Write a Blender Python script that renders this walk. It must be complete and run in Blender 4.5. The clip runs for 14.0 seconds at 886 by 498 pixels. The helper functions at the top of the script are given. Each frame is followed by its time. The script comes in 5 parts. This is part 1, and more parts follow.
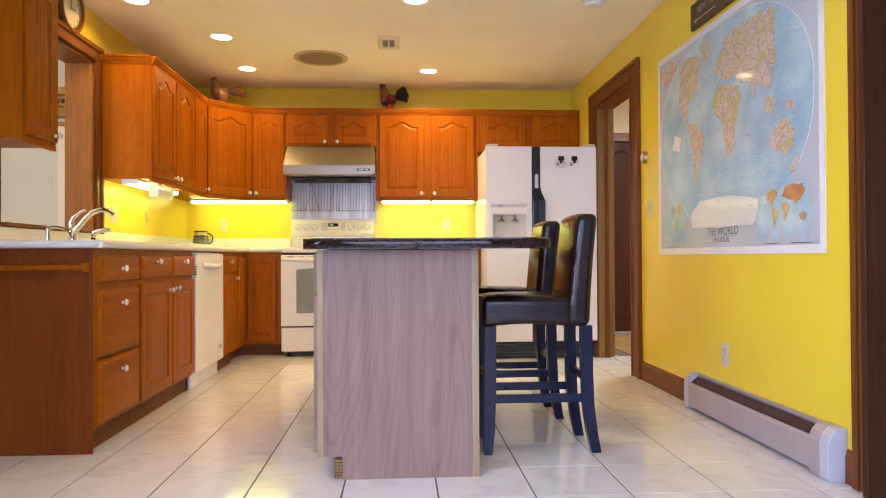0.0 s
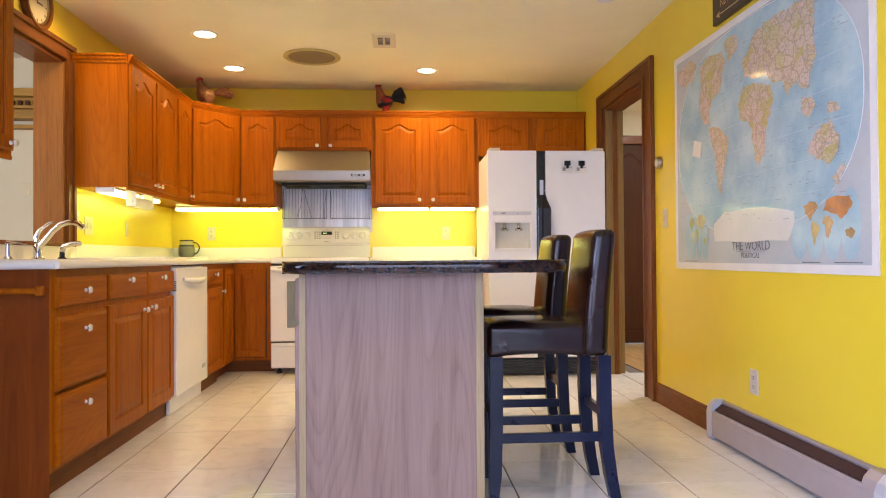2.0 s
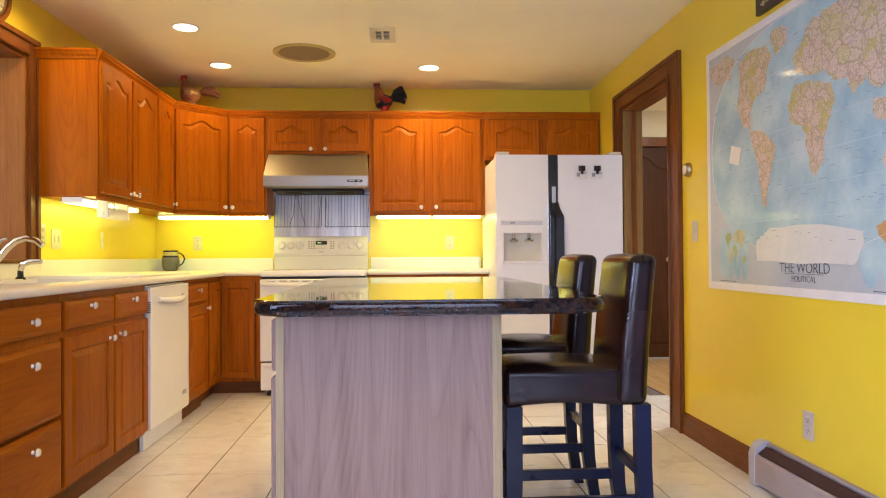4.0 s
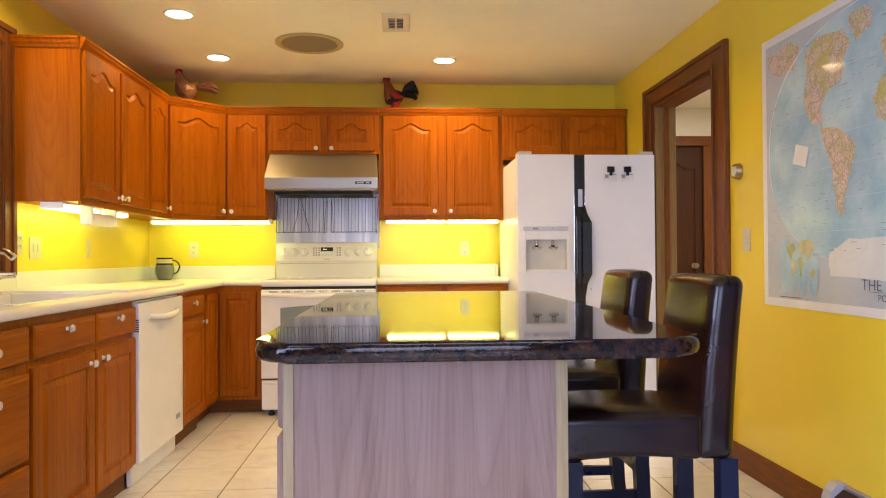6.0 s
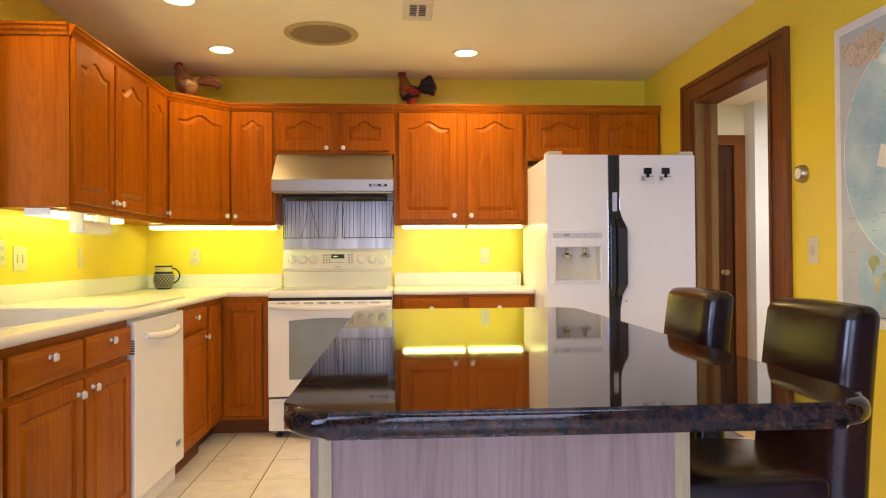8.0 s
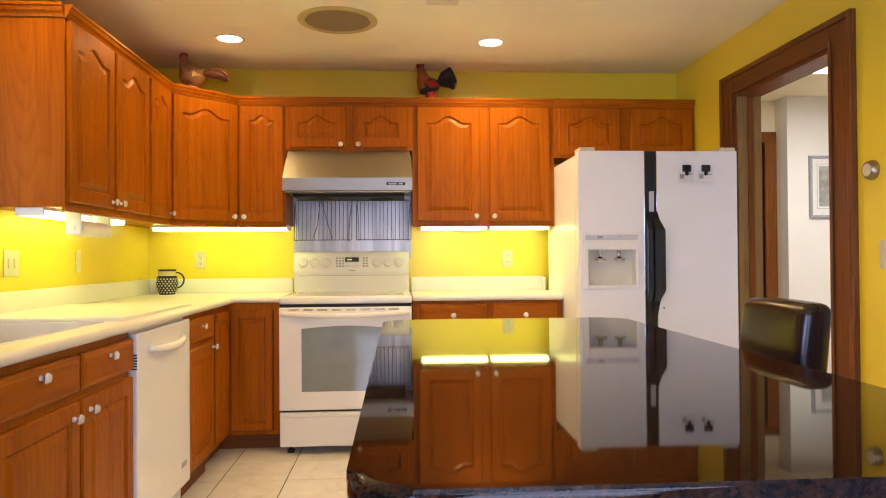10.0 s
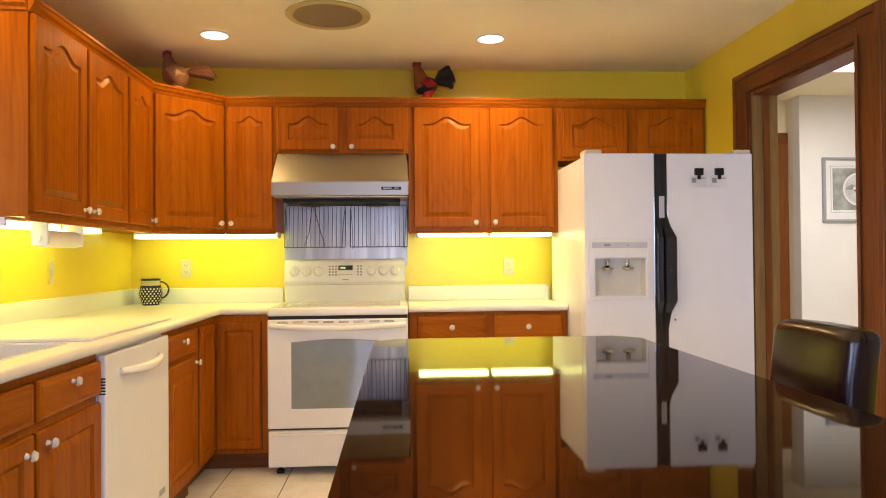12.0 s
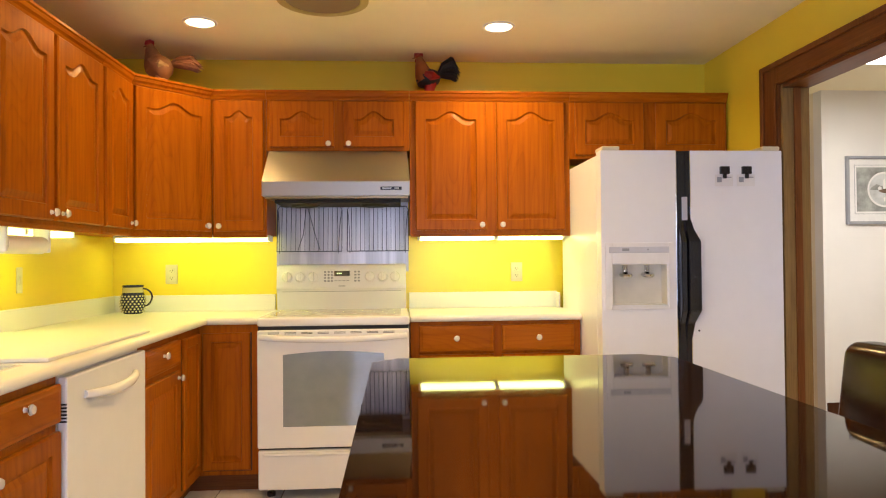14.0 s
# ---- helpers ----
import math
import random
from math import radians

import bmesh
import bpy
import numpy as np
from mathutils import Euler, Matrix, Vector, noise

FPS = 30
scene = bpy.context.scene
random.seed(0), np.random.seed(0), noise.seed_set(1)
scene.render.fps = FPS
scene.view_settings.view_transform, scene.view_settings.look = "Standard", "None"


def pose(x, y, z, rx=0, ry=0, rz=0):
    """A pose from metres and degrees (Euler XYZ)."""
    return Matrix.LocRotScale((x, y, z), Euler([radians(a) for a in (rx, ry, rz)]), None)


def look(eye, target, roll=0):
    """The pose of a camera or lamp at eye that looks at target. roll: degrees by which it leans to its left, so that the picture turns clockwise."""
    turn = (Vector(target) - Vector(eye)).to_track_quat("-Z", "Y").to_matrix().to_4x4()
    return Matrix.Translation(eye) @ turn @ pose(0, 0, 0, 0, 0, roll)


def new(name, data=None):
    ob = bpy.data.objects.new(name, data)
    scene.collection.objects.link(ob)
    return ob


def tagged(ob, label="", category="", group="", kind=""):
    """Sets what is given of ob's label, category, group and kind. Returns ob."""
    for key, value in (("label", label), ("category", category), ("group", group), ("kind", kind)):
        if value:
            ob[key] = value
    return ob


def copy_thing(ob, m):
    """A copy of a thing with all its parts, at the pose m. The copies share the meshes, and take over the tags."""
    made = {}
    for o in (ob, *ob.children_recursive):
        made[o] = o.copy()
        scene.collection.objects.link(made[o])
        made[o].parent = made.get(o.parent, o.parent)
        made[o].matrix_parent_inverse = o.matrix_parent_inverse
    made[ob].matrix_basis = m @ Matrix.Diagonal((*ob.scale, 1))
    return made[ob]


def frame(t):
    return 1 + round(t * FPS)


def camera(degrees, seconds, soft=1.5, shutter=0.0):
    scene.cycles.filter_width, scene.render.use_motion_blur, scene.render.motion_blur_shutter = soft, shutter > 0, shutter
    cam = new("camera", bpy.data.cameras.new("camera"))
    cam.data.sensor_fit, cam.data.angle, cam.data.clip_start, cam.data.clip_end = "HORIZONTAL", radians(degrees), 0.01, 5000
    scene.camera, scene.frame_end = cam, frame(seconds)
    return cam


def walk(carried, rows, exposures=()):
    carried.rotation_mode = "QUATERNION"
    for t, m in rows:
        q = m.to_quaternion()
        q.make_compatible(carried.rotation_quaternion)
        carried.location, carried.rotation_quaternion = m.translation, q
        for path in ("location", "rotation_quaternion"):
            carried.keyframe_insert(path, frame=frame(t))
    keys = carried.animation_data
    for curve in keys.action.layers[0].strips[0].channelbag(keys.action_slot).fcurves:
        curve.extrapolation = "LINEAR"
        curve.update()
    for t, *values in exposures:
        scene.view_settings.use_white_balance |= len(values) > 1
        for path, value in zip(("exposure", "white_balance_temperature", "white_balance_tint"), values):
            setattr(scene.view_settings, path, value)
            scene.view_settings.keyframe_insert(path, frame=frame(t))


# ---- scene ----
cam = camera(65.0, 14.0, soft=1.1)
PATH = [
    (0, (0.163, -0.574, 0.844), (0.288, 1.422, 0.866), -0.3),
    (0.5, (0.165, -0.506, 0.862), (0.292, 1.489, 0.884), -0.3),
    (1, (0.169, -0.429, 0.88), (0.296, 1.567, 0.902), -0.3),
    (1.5, (0.173, -0.339, 0.905), (0.301, 1.657, 0.926), -0.4),
    (2, (0.181, -0.243, 0.924), (0.309, 1.753, 0.948), -0.4),
    (2.5, (0.184, -0.139, 0.952), (0.313, 1.857, 0.974), -0.4),
    (3, (0.195, -0.031, 0.977), (0.322, 1.965, 0.999), -0.4),
    (5.5, (0.13, 0.487, 1.075), (0.256, 2.483, 1.096), -0.4),
    (6, (0.1, 0.584, 1.084), (0.226, 2.579, 1.105), -0.4),
    (6.5, (0.07, 0.681, 1.103), (0.198, 2.677, 1.123), -0.4),
    (7, (0.045, 0.777, 1.122), (0.172, 2.773, 1.142), -0.4),
    (7.5, (0.013, 0.87, 1.142), (0.14, 2.865, 1.162), -0.5),
    (8, (-0.017, 0.951, 1.141), (0.11, 2.946, 1.161), -0.4),
    (10.5, (-0.144, 1.307, 1.167), (-0.017, 3.303, 1.19), -0.4),
    (11, (-0.135, 1.36, 1.18), (-0.01, 3.356, 1.202), -0.4),
    (11.5, (-0.117, 1.412, 1.193), (0.009, 3.408, 1.216), -0.5),
    (12, (-0.109, 1.469, 1.202), (0.018, 3.465, 1.227), -0.5),
    (12.5, (-0.102, 1.525, 1.218), (0.025, 3.52, 1.245), -0.5),
    (13, (-0.105, 1.592, 1.223), (0.027, 3.588, 1.25), -0.5),
    (13.5, (-0.107, 1.674, 1.219), (0.024, 3.669, 1.248), -0.5),
    (14, (-0.117, 1.76, 1.227), (0.013, 3.755, 1.254), -0.5),
]
walk(cam, [(t, look(eye, target, roll)) for t, eye, target, roll in PATH], exposures=[(0.0, 0.04), (5.5, -0.03), (14.0, -0.10)])


# ---- world, sun, large lights ----
def make_world():
    w = bpy.data.worlds.new("daylight")
    scene.world = w
    w.use_nodes = True
    nt = w.node_tree
    bg = nt.nodes["Background"]
    sky = nt.nodes.new("ShaderNodeTexSky")
    sky.sky_type = "NISHITA"
    sky.sun_disc = False
    sky.sun_elevation = radians(40)
    sky.sun_rotation = radians(200)
    nt.links.new(sky.outputs[0], bg.inputs[0])
    bg.inputs[1].default_value = 0.12


make_world()
sun = new("sun", bpy.data.lights.new("sun", "SUN"))
sun.data.energy, sun.data.angle, sun.data.color = 1.2, radians(12), (1.0, 0.95, 0.88)
sun.matrix_world = look((1.5, -8, 6), (0, 0, 0))


def area_lamp(name, m, sx, sy, watts, colour, shape="RECTANGLE", spread=180):
    d = bpy.data.lights.new(name, "AREA")
    d.shape, d.size, d.size_y, d.energy, d.color, d.spread = shape, sx, sy, watts, colour, radians(spread)
    ob = new(name, d)
    ob.matrix_world = m
    return ob


DAY = (0.53, 0.62, 1.0)
WARM = (1.0, 0.655, 0.25)
area_lamp("window_daylight", look((0.3, -3.1, 1.15), (0.3, 0.0, -1.0)), 2.5, 1.95, 78, DAY, spread=112)
# Unseen side lamp, added to brighten the yellow map wall.
area_lamp("side_fill", look((-1.76, -0.7, 1.35), (0.2, 0.0, 0.75)), 1.9, 1.3, 78, DAY, spread=118)
area_lamp("hall_daylight", look((2.95, 5.2, 2.40), (2.95, 5.2, 0)), 0.5, 0.9, 50, (1.0, 0.95, 0.90))
# Fill lamp added to brighten the next room, which has no window.
area_lamp("far_room_fill", look((-4.4, 1.6, 1.7), (-2.6, 5.0, 2.3)), 1.4, 1.4, 92, (1.0, 0.97, 1.0))


# ---- materials ----
def node_mat(name, rough=0.5, metal=0.0, colour=(0.8, 0.8, 0.8), coat=0.0):
    m = bpy.data.materials.new(name)
    m.use_nodes = True
    p = m.node_tree.nodes["Principled BSDF"]
    p.inputs["Base Color"].default_value = (*colour, 1)
    p.inputs["Roughness"].default_value = rough
    p.inputs["Metallic"].default_value = metal
    p.inputs["Coat Weight"].default_value = coat
    p.inputs["Coat Roughness"].default_value = 0.08
    return m, m.node_tree, p


def link(nt, a, b):
    nt.links.new(a, b)


def coords(nt, scale, per_object=False, rot=(0, 0, 0)):
    tc = nt.nodes.new("ShaderNodeTexCoord")
    mp = nt.nodes.new("ShaderNodeMapping")
    mp.inputs["Scale"].default_value = scale
    mp.inputs["Rotation"].default_value = [radians(a) for a in rot]
    link(nt, tc.outputs["Object"], mp.inputs["Vector"])
    if per_object:
        oi = nt.nodes.new("ShaderNodeObjectInfo")
        mul = nt.nodes.new("ShaderNodeVectorMath")
        mul.operation = "MULTIPLY"
        comb = nt.nodes.new("ShaderNodeCombineXYZ")
        for i in range(3):
            link(nt, oi.outputs["Random"], comb.inputs[i])
        mul.inputs[1].default_value = (37.0, 53.0, 29.0)
        link(nt, comb.outputs[0], mul.inputs[0])
        link(nt, mul.outputs[0], mp.inputs["Location"])
    return mp.outputs[0]


def noise_tex(nt, vec, scale, detail=4, rough=0.6, distortion=0.0):
    n = nt.nodes.new("ShaderNodeTexNoise")
    n.inputs["Scale"].default_value = scale
    n.inputs["Detail"].default_value = detail
    n.inputs["Roughness"].default_value = rough
    n.inputs["Distortion"].default_value = distortion
    link(nt, vec, n.inputs["Vector"])
    return n.outputs["Fac"]


def ramp(nt, fac, stops):
    r = nt.nodes.new("ShaderNodeValToRGB")
    el = r.color_ramp.elements
    while len(el) < len(stops):
        el.new(0.5)
    for e, (pos, c) in zip(el, stops):
        e.position, e.color = pos, (*c, 1)
    link(nt, fac, r.inputs[0])
    return r.outputs[0]


def mixc(nt, fac, a, b, mode="MIX"):
    m = nt.nodes.new("ShaderNodeMix")
    m.data_type, m.blend_type = "RGBA", mode
    if isinstance(fac, (int, float)):
        m.inputs["Factor"].default_value = fac
    else:
        link(nt, fac, m.inputs["Factor"])
    for s, v in (("A", a), ("B", b)):
        sock = [i for i in m.inputs if i.name == s and i.type == "RGBA"][0]
        if isinstance(v, tuple):
            sock.default_value = (*v, 1)
        else:
            link(nt, v, sock)
    return [o for o in m.outputs if o.type == "RGBA"][0]


def bump(nt, p, height, strength, dist=0.002):
    b = nt.nodes.new("ShaderNodeBump")
    b.inputs["Strength"].default_value = strength
    b.inputs["Distance"].default_value = dist
    link(nt, height, b.inputs["Height"])
    link(nt, b.outputs[0], p.inputs["Normal"])


def wood(name, dark, mid, light, rough=0.35, along="z", coat=0.05, fine=1.0, rings=0.25, pores=0.40):
    """Oak-like grain along one axis, with pores and slow tone changes."""
    m, nt, p = node_mat(name, rough, coat=coat)
    p.inputs["Specular IOR Level"].default_value = 0.10
    k = {"x": (1.2, 18, 18), "y": (18, 1.2, 18), "z": (18, 18, 1.2)}[along]
    k2 = {"x": (5, 160, 160), "y": (160, 5, 160), "z": (160, 160, 5)}[along]
    v = coords(nt, tuple(c * fine for c in k), True)
    n1 = noise_tex(nt, v, 1.0, 3, 0.55, 1.2)
    n2 = noise_tex(nt, coords(nt, k2, True), 1.0, 3, 0.7)
    n3 = noise_tex(nt, coords(nt, (1.5, 1.5, 1.0), True), 1.0, 2, 0.5)
    w = nt.nodes.new("ShaderNodeTexWave")
    w.wave_type, w.bands_direction = "BANDS", {"x": "Y", "y": "X", "z": "X"}[along]
    w.inputs["Scale"].default_value = 1.1
    w.inputs["Distortion"].default_value = 9.0
    w.inputs["Detail"].default_value = 2
    w.inputs["Detail Scale"].default_value = 0.35
    kk = {"x": (0.5, 9, 9), "y": (9, 0.5, 9), "z": (9, 9, 0.5)}[along]
    link(nt, coords(nt, tuple(c * fine for c in kk), True), w.inputs["Vector"])
    c1 = ramp(nt, n1, [(0.30, dark), (0.5, mid), (0.72, light)])
    c2 = mixc(nt, 0.30, c1, ramp(nt, w.outputs["Fac"], [(0.0, dark), (0.35, mid), (1.0, light)]))
    kr = {"x": (0.55, 4.5, 4.5), "y": (4.5, 0.55, 4.5), "z": (4.5, 4.5, 0.55)}[along]
    n4 = noise_tex(nt, coords(nt, kr, True), 1.0, 1, 0.4, 0.25)
    mu = nt.nodes.new("ShaderNodeMath")
    mu.operation = "MULTIPLY"
    mu.inputs[1].default_value = 26.0
    link(nt, n4, mu.inputs[0])
    fr = nt.nodes.new("ShaderNodeMath")
    fr.operation = "FRACT"
    link(nt, mu.outputs[0], fr.inputs[0])
    c2 = mixc(nt, rings, c2, ramp(nt, fr.outputs[0], [(0.0, dark), (0.22, mid), (0.75, light), (0.96, mid)]))
    c3 = mixc(nt, pores, c2, ramp(nt, n2, [(0.36, tuple(c * 0.6 for c in dark)), (0.55, mid), (0.8, light)]))
    c4 = mixc(nt, 0.25, c3, ramp(nt, n3, [(0.3, dark), (0.7, light)]))
    link(nt, c4, p.inputs["Base Color"])
    bump(nt, p, n2, 0.12, 0.001)
    return m


def paint(name, colour, rough=0.55, var=0.04, bumps=0.08):
    m, nt, p = node_mat(name, rough)
    n = noise_tex(nt, coords(nt, (1, 1, 1)), 1.3, 4, 0.6)
    f = noise_tex(nt, coords(nt, (1, 1, 1)), 260, 2, 0.6)
    a = tuple(c * (1 - var) for c in colour)
    b = tuple(min(1, c * (1 + var)) for c in colour)
    link(nt, ramp(nt, n, [(0.3, a), (0.7, b)]), p.inputs["Base Color"])
    bump(nt, p, f, bumps, 0.001)
    return m


def plain(name, colour, rough=0.4, metal=0.0, coat=0.0, var=0.05):
    m, nt, p = node_mat(name, rough, metal, colour, coat)
    n = noise_tex(nt, coords(nt, (1, 1, 1), True), 9, 4, 0.6)
    a = tuple(c * (1 - var) for c in colour)
    b = tuple(min(1, c * (1 + var)) for c in colour)
    link(nt, ramp(nt, n, [(0.3, a), (0.7, b)]), p.inputs["Base Color"])
    r = nt.nodes.new("ShaderNodeMapRange")
    r.inputs["To Min"].default_value, r.inputs["To Max"].default_value = rough * 0.85, min(1, rough * 1.2)
    link(nt, n, r.inputs["Value"])
    link(nt, r.outputs[0], p.inputs["Roughness"])
    return m


def glow(name, colour, strength):
    m, nt, p = node_mat(name, 0.4, colour=(0.8, 0.8, 0.8))
    p.inputs["Emission Color"].default_value = (*colour, 1)
    p.inputs["Emission Strength"].default_value = strength
    return m


def steel_brushed(name, along=(4, 900, 900), rough=0.28, colour=(0.40, 0.375, 0.335), glint_bands=None):
    m, nt, p = node_mat(name, rough, 1.0, colour)
    n = noise_tex(nt, coords(nt, along), 1.0, 3, 0.6)
    r = nt.nodes.new("ShaderNodeMapRange")
    r.inputs["To Min"].default_value, r.inputs["To Max"].default_value = rough * 0.7, rough * 1.35
    link(nt, n, r.inputs["Value"])
    link(nt, r.outputs[0], p.inputs["Roughness"])
    bump(nt, p, n, 0.05, 0.0005)
    # Lighter and darker bands paint upright window reflections into the steel colour.
    if glint_bands:
        k = noise_tex(nt, coords(nt, glint_bands), 1.0, 4, 0.65)
        link(nt, ramp(nt, k, [(0.36, tuple(c * 0.68 for c in colour)), (0.52, colour), (0.66, tuple(min(1, c * 1.5) for c in colour))]), p.inputs["Base Color"])
    return m


def granite_dark(name):
    m, nt, p = node_mat(name, 0.035, colour=(0.02, 0.015, 0.012))
    p.inputs["Specular IOR Level"].default_value = 0.31
    v = nt.nodes.new("ShaderNodeTexVoronoi")
    v.inputs["Scale"].default_value = 210
    link(nt, coords(nt, (1, 1, 1)), v.inputs["Vector"])
    n = noise_tex(nt, coords(nt, (1, 1, 1)), 58, 6, 0.75)
    a = ramp(nt, v.outputs["Distance"], [(0.0, (0.030, 0.018, 0.012)), (0.35, (0.008, 0.006, 0.006)), (0.8, (0.004, 0.004, 0.005))])
    b = ramp(nt, n, [(0.42, (0.004, 0.004, 0.005)), (0.57, (0.055, 0.021, 0.008)), (0.72, (0.15, 0.062, 0.024))])
    link(nt, mixc(nt, 0.5, a, b), p.inputs["Base Color"])
    return m


def tile_mat(name):
    m, nt, p = node_mat(name, 0.13, colour=(0.7, 0.68, 0.66))
    v = coords(nt, (1, 1, 1), True)
    n = noise_tex(nt, v, 5.0, 7, 0.62, 1.6)
    s = noise_tex(nt, v, 38, 5, 0.7)
    c = ramp(nt, n, [(0.30, (0.66, 0.64, 0.64)), (0.46, (0.76, 0.745, 0.745)), (0.6, (0.80, 0.785, 0.785))])
    c = mixc(nt, 0.10, c, ramp(nt, s, [(0.3, (0.45, 0.43, 0.41)), (0.7, (0.8, 0.79, 0.77))]))
    link(nt, c, p.inputs["Base Color"])
    r = nt.nodes.new("ShaderNodeMapRange")
    r.inputs["To Min"].default_value, r.inputs["To Max"].default_value = 0.05, 0.15
    link(nt, n, r.inputs["Value"])
    link(nt, r.outputs[0], p.inputs["Roughness"])
    bump(nt, p, n, 0.05, 0.002)
    return m


def leather(name):
    m, nt, p = node_mat(name, 0.22, colour=(0.03, 0.013, 0.010))
    p.inputs["Specular IOR Level"].default_value = 0.4
    n = noise_tex(nt, coords(nt, (1, 1, 1), True), 4, 4, 0.6)
    v = nt.nodes.new("ShaderNodeTexVoronoi")
    v.inputs["Scale"].default_value = 320
    link(nt, coords(nt, (1, 1, 1)), v.inputs["Vector"])
    link(nt, ramp(nt, n, [(0.3, (0.010, 0.0045, 0.005)), (0.7, (0.026, 0.0085, 0.0055))]), p.inputs["Base Color"])
    bump(nt, p, v.outputs["Distance"], 0.10, 0.0008)
    return m


def sheet_ripple(nt, p):
    """Soft buckles of the laminated sheet."""
    bump(nt, p, noise_tex(nt, coords(nt, (1, 1, 1)), 9, 3, 0.5, 0.6), 0.5, 0.014)


def land_mat(name):
    m, nt, p = node_mat(name, 0.55, coat=0.4)
    vec = coords(nt, (1, 1, 1))
    wob = nt.nodes.new("ShaderNodeTexNoise")
    wob.inputs["Scale"].default_value = 30
    link(nt, vec, wob.inputs["Vector"])
    off = nt.nodes.new("ShaderNodeVectorMath")
    off.operation = "MULTIPLY_ADD"
    off.inputs[1].default_value = (0.05, 0.05, 0.05)
    link(nt, wob.outputs["Color"], off.inputs[0])
    link(nt, vec, off.inputs[2])
    v = nt.nodes.new("ShaderNodeTexVoronoi")
    v.inputs["Scale"].default_value = 18
    link(nt, off.outputs[0], v.inputs["Vector"])
    e = nt.nodes.new("ShaderNodeTexVoronoi")
    e.feature = "DISTANCE_TO_EDGE"
    e.inputs["Scale"].default_value = 18
    link(nt, off.outputs[0], e.inputs["Vector"])
    sep = nt.nodes.new("ShaderNodeSeparateColor")
    link(nt, v.outputs["Color"], sep.inputs[0])
    c = ramp(nt, sep.outputs[0], [(0.0, (0.64, 0.52, 0.44)), (0.32, (0.66, 0.51, 0.47)), (0.50, (0.60, 0.50, 0.34)), (0.70, (0.64, 0.52, 0.43)), (0.86, (0.58, 0.48, 0.30)), (1.0, (0.55, 0.50, 0.24))])
    n = noise_tex(nt, vec, 110, 4, 0.7)
    c = mixc(nt, 0.34, c, ramp(nt, n, [(0.40, (0.17, 0.12, 0.08)), (0.52, (0.62, 0.52, 0.40)), (0.7, (0.72, 0.64, 0.52))]))
    c = mixc(nt, ramp(nt, e.outputs["Distance"], [(0.0, (0.7, 0.7, 0.7)), (0.04, (0.4, 0.4, 0.4)), (0.08, (0, 0, 0))]), c, (0.34, 0.26, 0.13))
    o = noise_tex(nt, vec, 13, 3, 0.6)
    c = mixc(nt, ramp(nt, o, [(0.54, (0, 0, 0)), (0.64, (0.75, 0.75, 0.75))]), c, (0.46, 0.42, 0.10))
    link(nt, c, p.inputs["Base Color"])
    sheet_ripple(nt, p)
    return m


def ocean_mat(name, a, b):
    m, nt, p = node_mat(name, 0.55, coat=0.4)
    n = noise_tex(nt, coords(nt, (1, 1, 1)), 4.5, 5, 0.6)
    f = noise_tex(nt, coords(nt, (1, 60, 160)), 1.2, 4, 0.7)
    c = ramp(nt, n, [(0.32, a), (0.50, tuple((q + w) / 2 for q, w in zip(a, b))), (0.68, b)])
    c = mixc(nt, 0.12, c, ramp(nt, f, [(0.3, (0.1, 0.14, 0.22)), (0.45, (0.5, 0.64, 0.78))]))
    link(nt, c, p.inputs["Base Color"])
    sheet_ripple(nt, p)
    return m


def glass_mat(name):
    m, nt, p = node_mat(name, 0.02)
    p.inputs["Transmission Weight"].default_value = 1.0
    p.inputs["IOR"].default_value = 1.45
    return m


OAK = wood("oak_honey", (0.185, 0.036, 0.0012), (0.362, 0.094, 0.0020), (0.45, 0.136, 0.0035), 0.36, pores=0.12, rings=0.30, coat=0.02)
OAK_H = wood("oak_honey_across", (0.185, 0.036, 0.0012), (0.362, 0.094, 0.0020), (0.45, 0.136, 0.0035), 0.36, along="x", pores=0.12, rings=0.30, coat=0.02)
TRIM = wood("trim_walnut", (0.095, 0.030, 0.008), (0.180, 0.060, 0.015), (0.27, 0.100, 0.028), 0.35)
TRIM_Y = wood("trim_walnut_long", (0.095, 0.030, 0.008), (0.180, 0.060, 0.015), (0.27, 0.100, 0.028), 0.35, along="y")
DOOR_DARK = wood("door_dark", (0.035, 0.012, 0.006), (0.060, 0.022, 0.010), (0.09, 0.035, 0.016), 0.4)
JAMB = wood("jamb_plain", (0.19, 0.110, 0.038), (0.27, 0.165, 0.056), (0.33, 0.21, 0.075), 0.5)
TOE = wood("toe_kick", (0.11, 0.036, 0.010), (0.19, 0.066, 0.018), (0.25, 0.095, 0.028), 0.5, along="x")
LAMINATE = wood("island_laminate", (0.175, 0.104, 0.078), (0.290, 0.190, 0.150), (0.36, 0.250, 0.204), 0.40, coat=0.05, fine=0.5, rings=0.38, pores=0.22)
ASH = wood("island_edge", (0.28, 0.20, 0.105), (0.37, 0.275, 0.15), (0.43, 0.335, 0.19), 0.45, coat=0.05)
JAMB_RED = wood("jamb_stained", (0.17, 0.062, 0.013), (0.30, 0.115, 0.024), (0.37, 0.155, 0.038), 0.4)
CORNICE = wood("cornice_golden", (0.24, 0.125, 0.030), (0.40, 0.225, 0.060), (0.50, 0.30, 0.09), 0.4, along="x")
HALL_WOOD = wood("hall_boards", (0.30, 0.17, 0.07), (0.45, 0.27, 0.12), (0.55, 0.36, 0.17), 0.25, along="y")
YELLOW = paint("yellow_paint", (0.80, 0.615, 0.040), 0.30)
YELLOW.node_tree.nodes["Principled BSDF"].inputs["Specular IOR Level"].default_value = 0.5
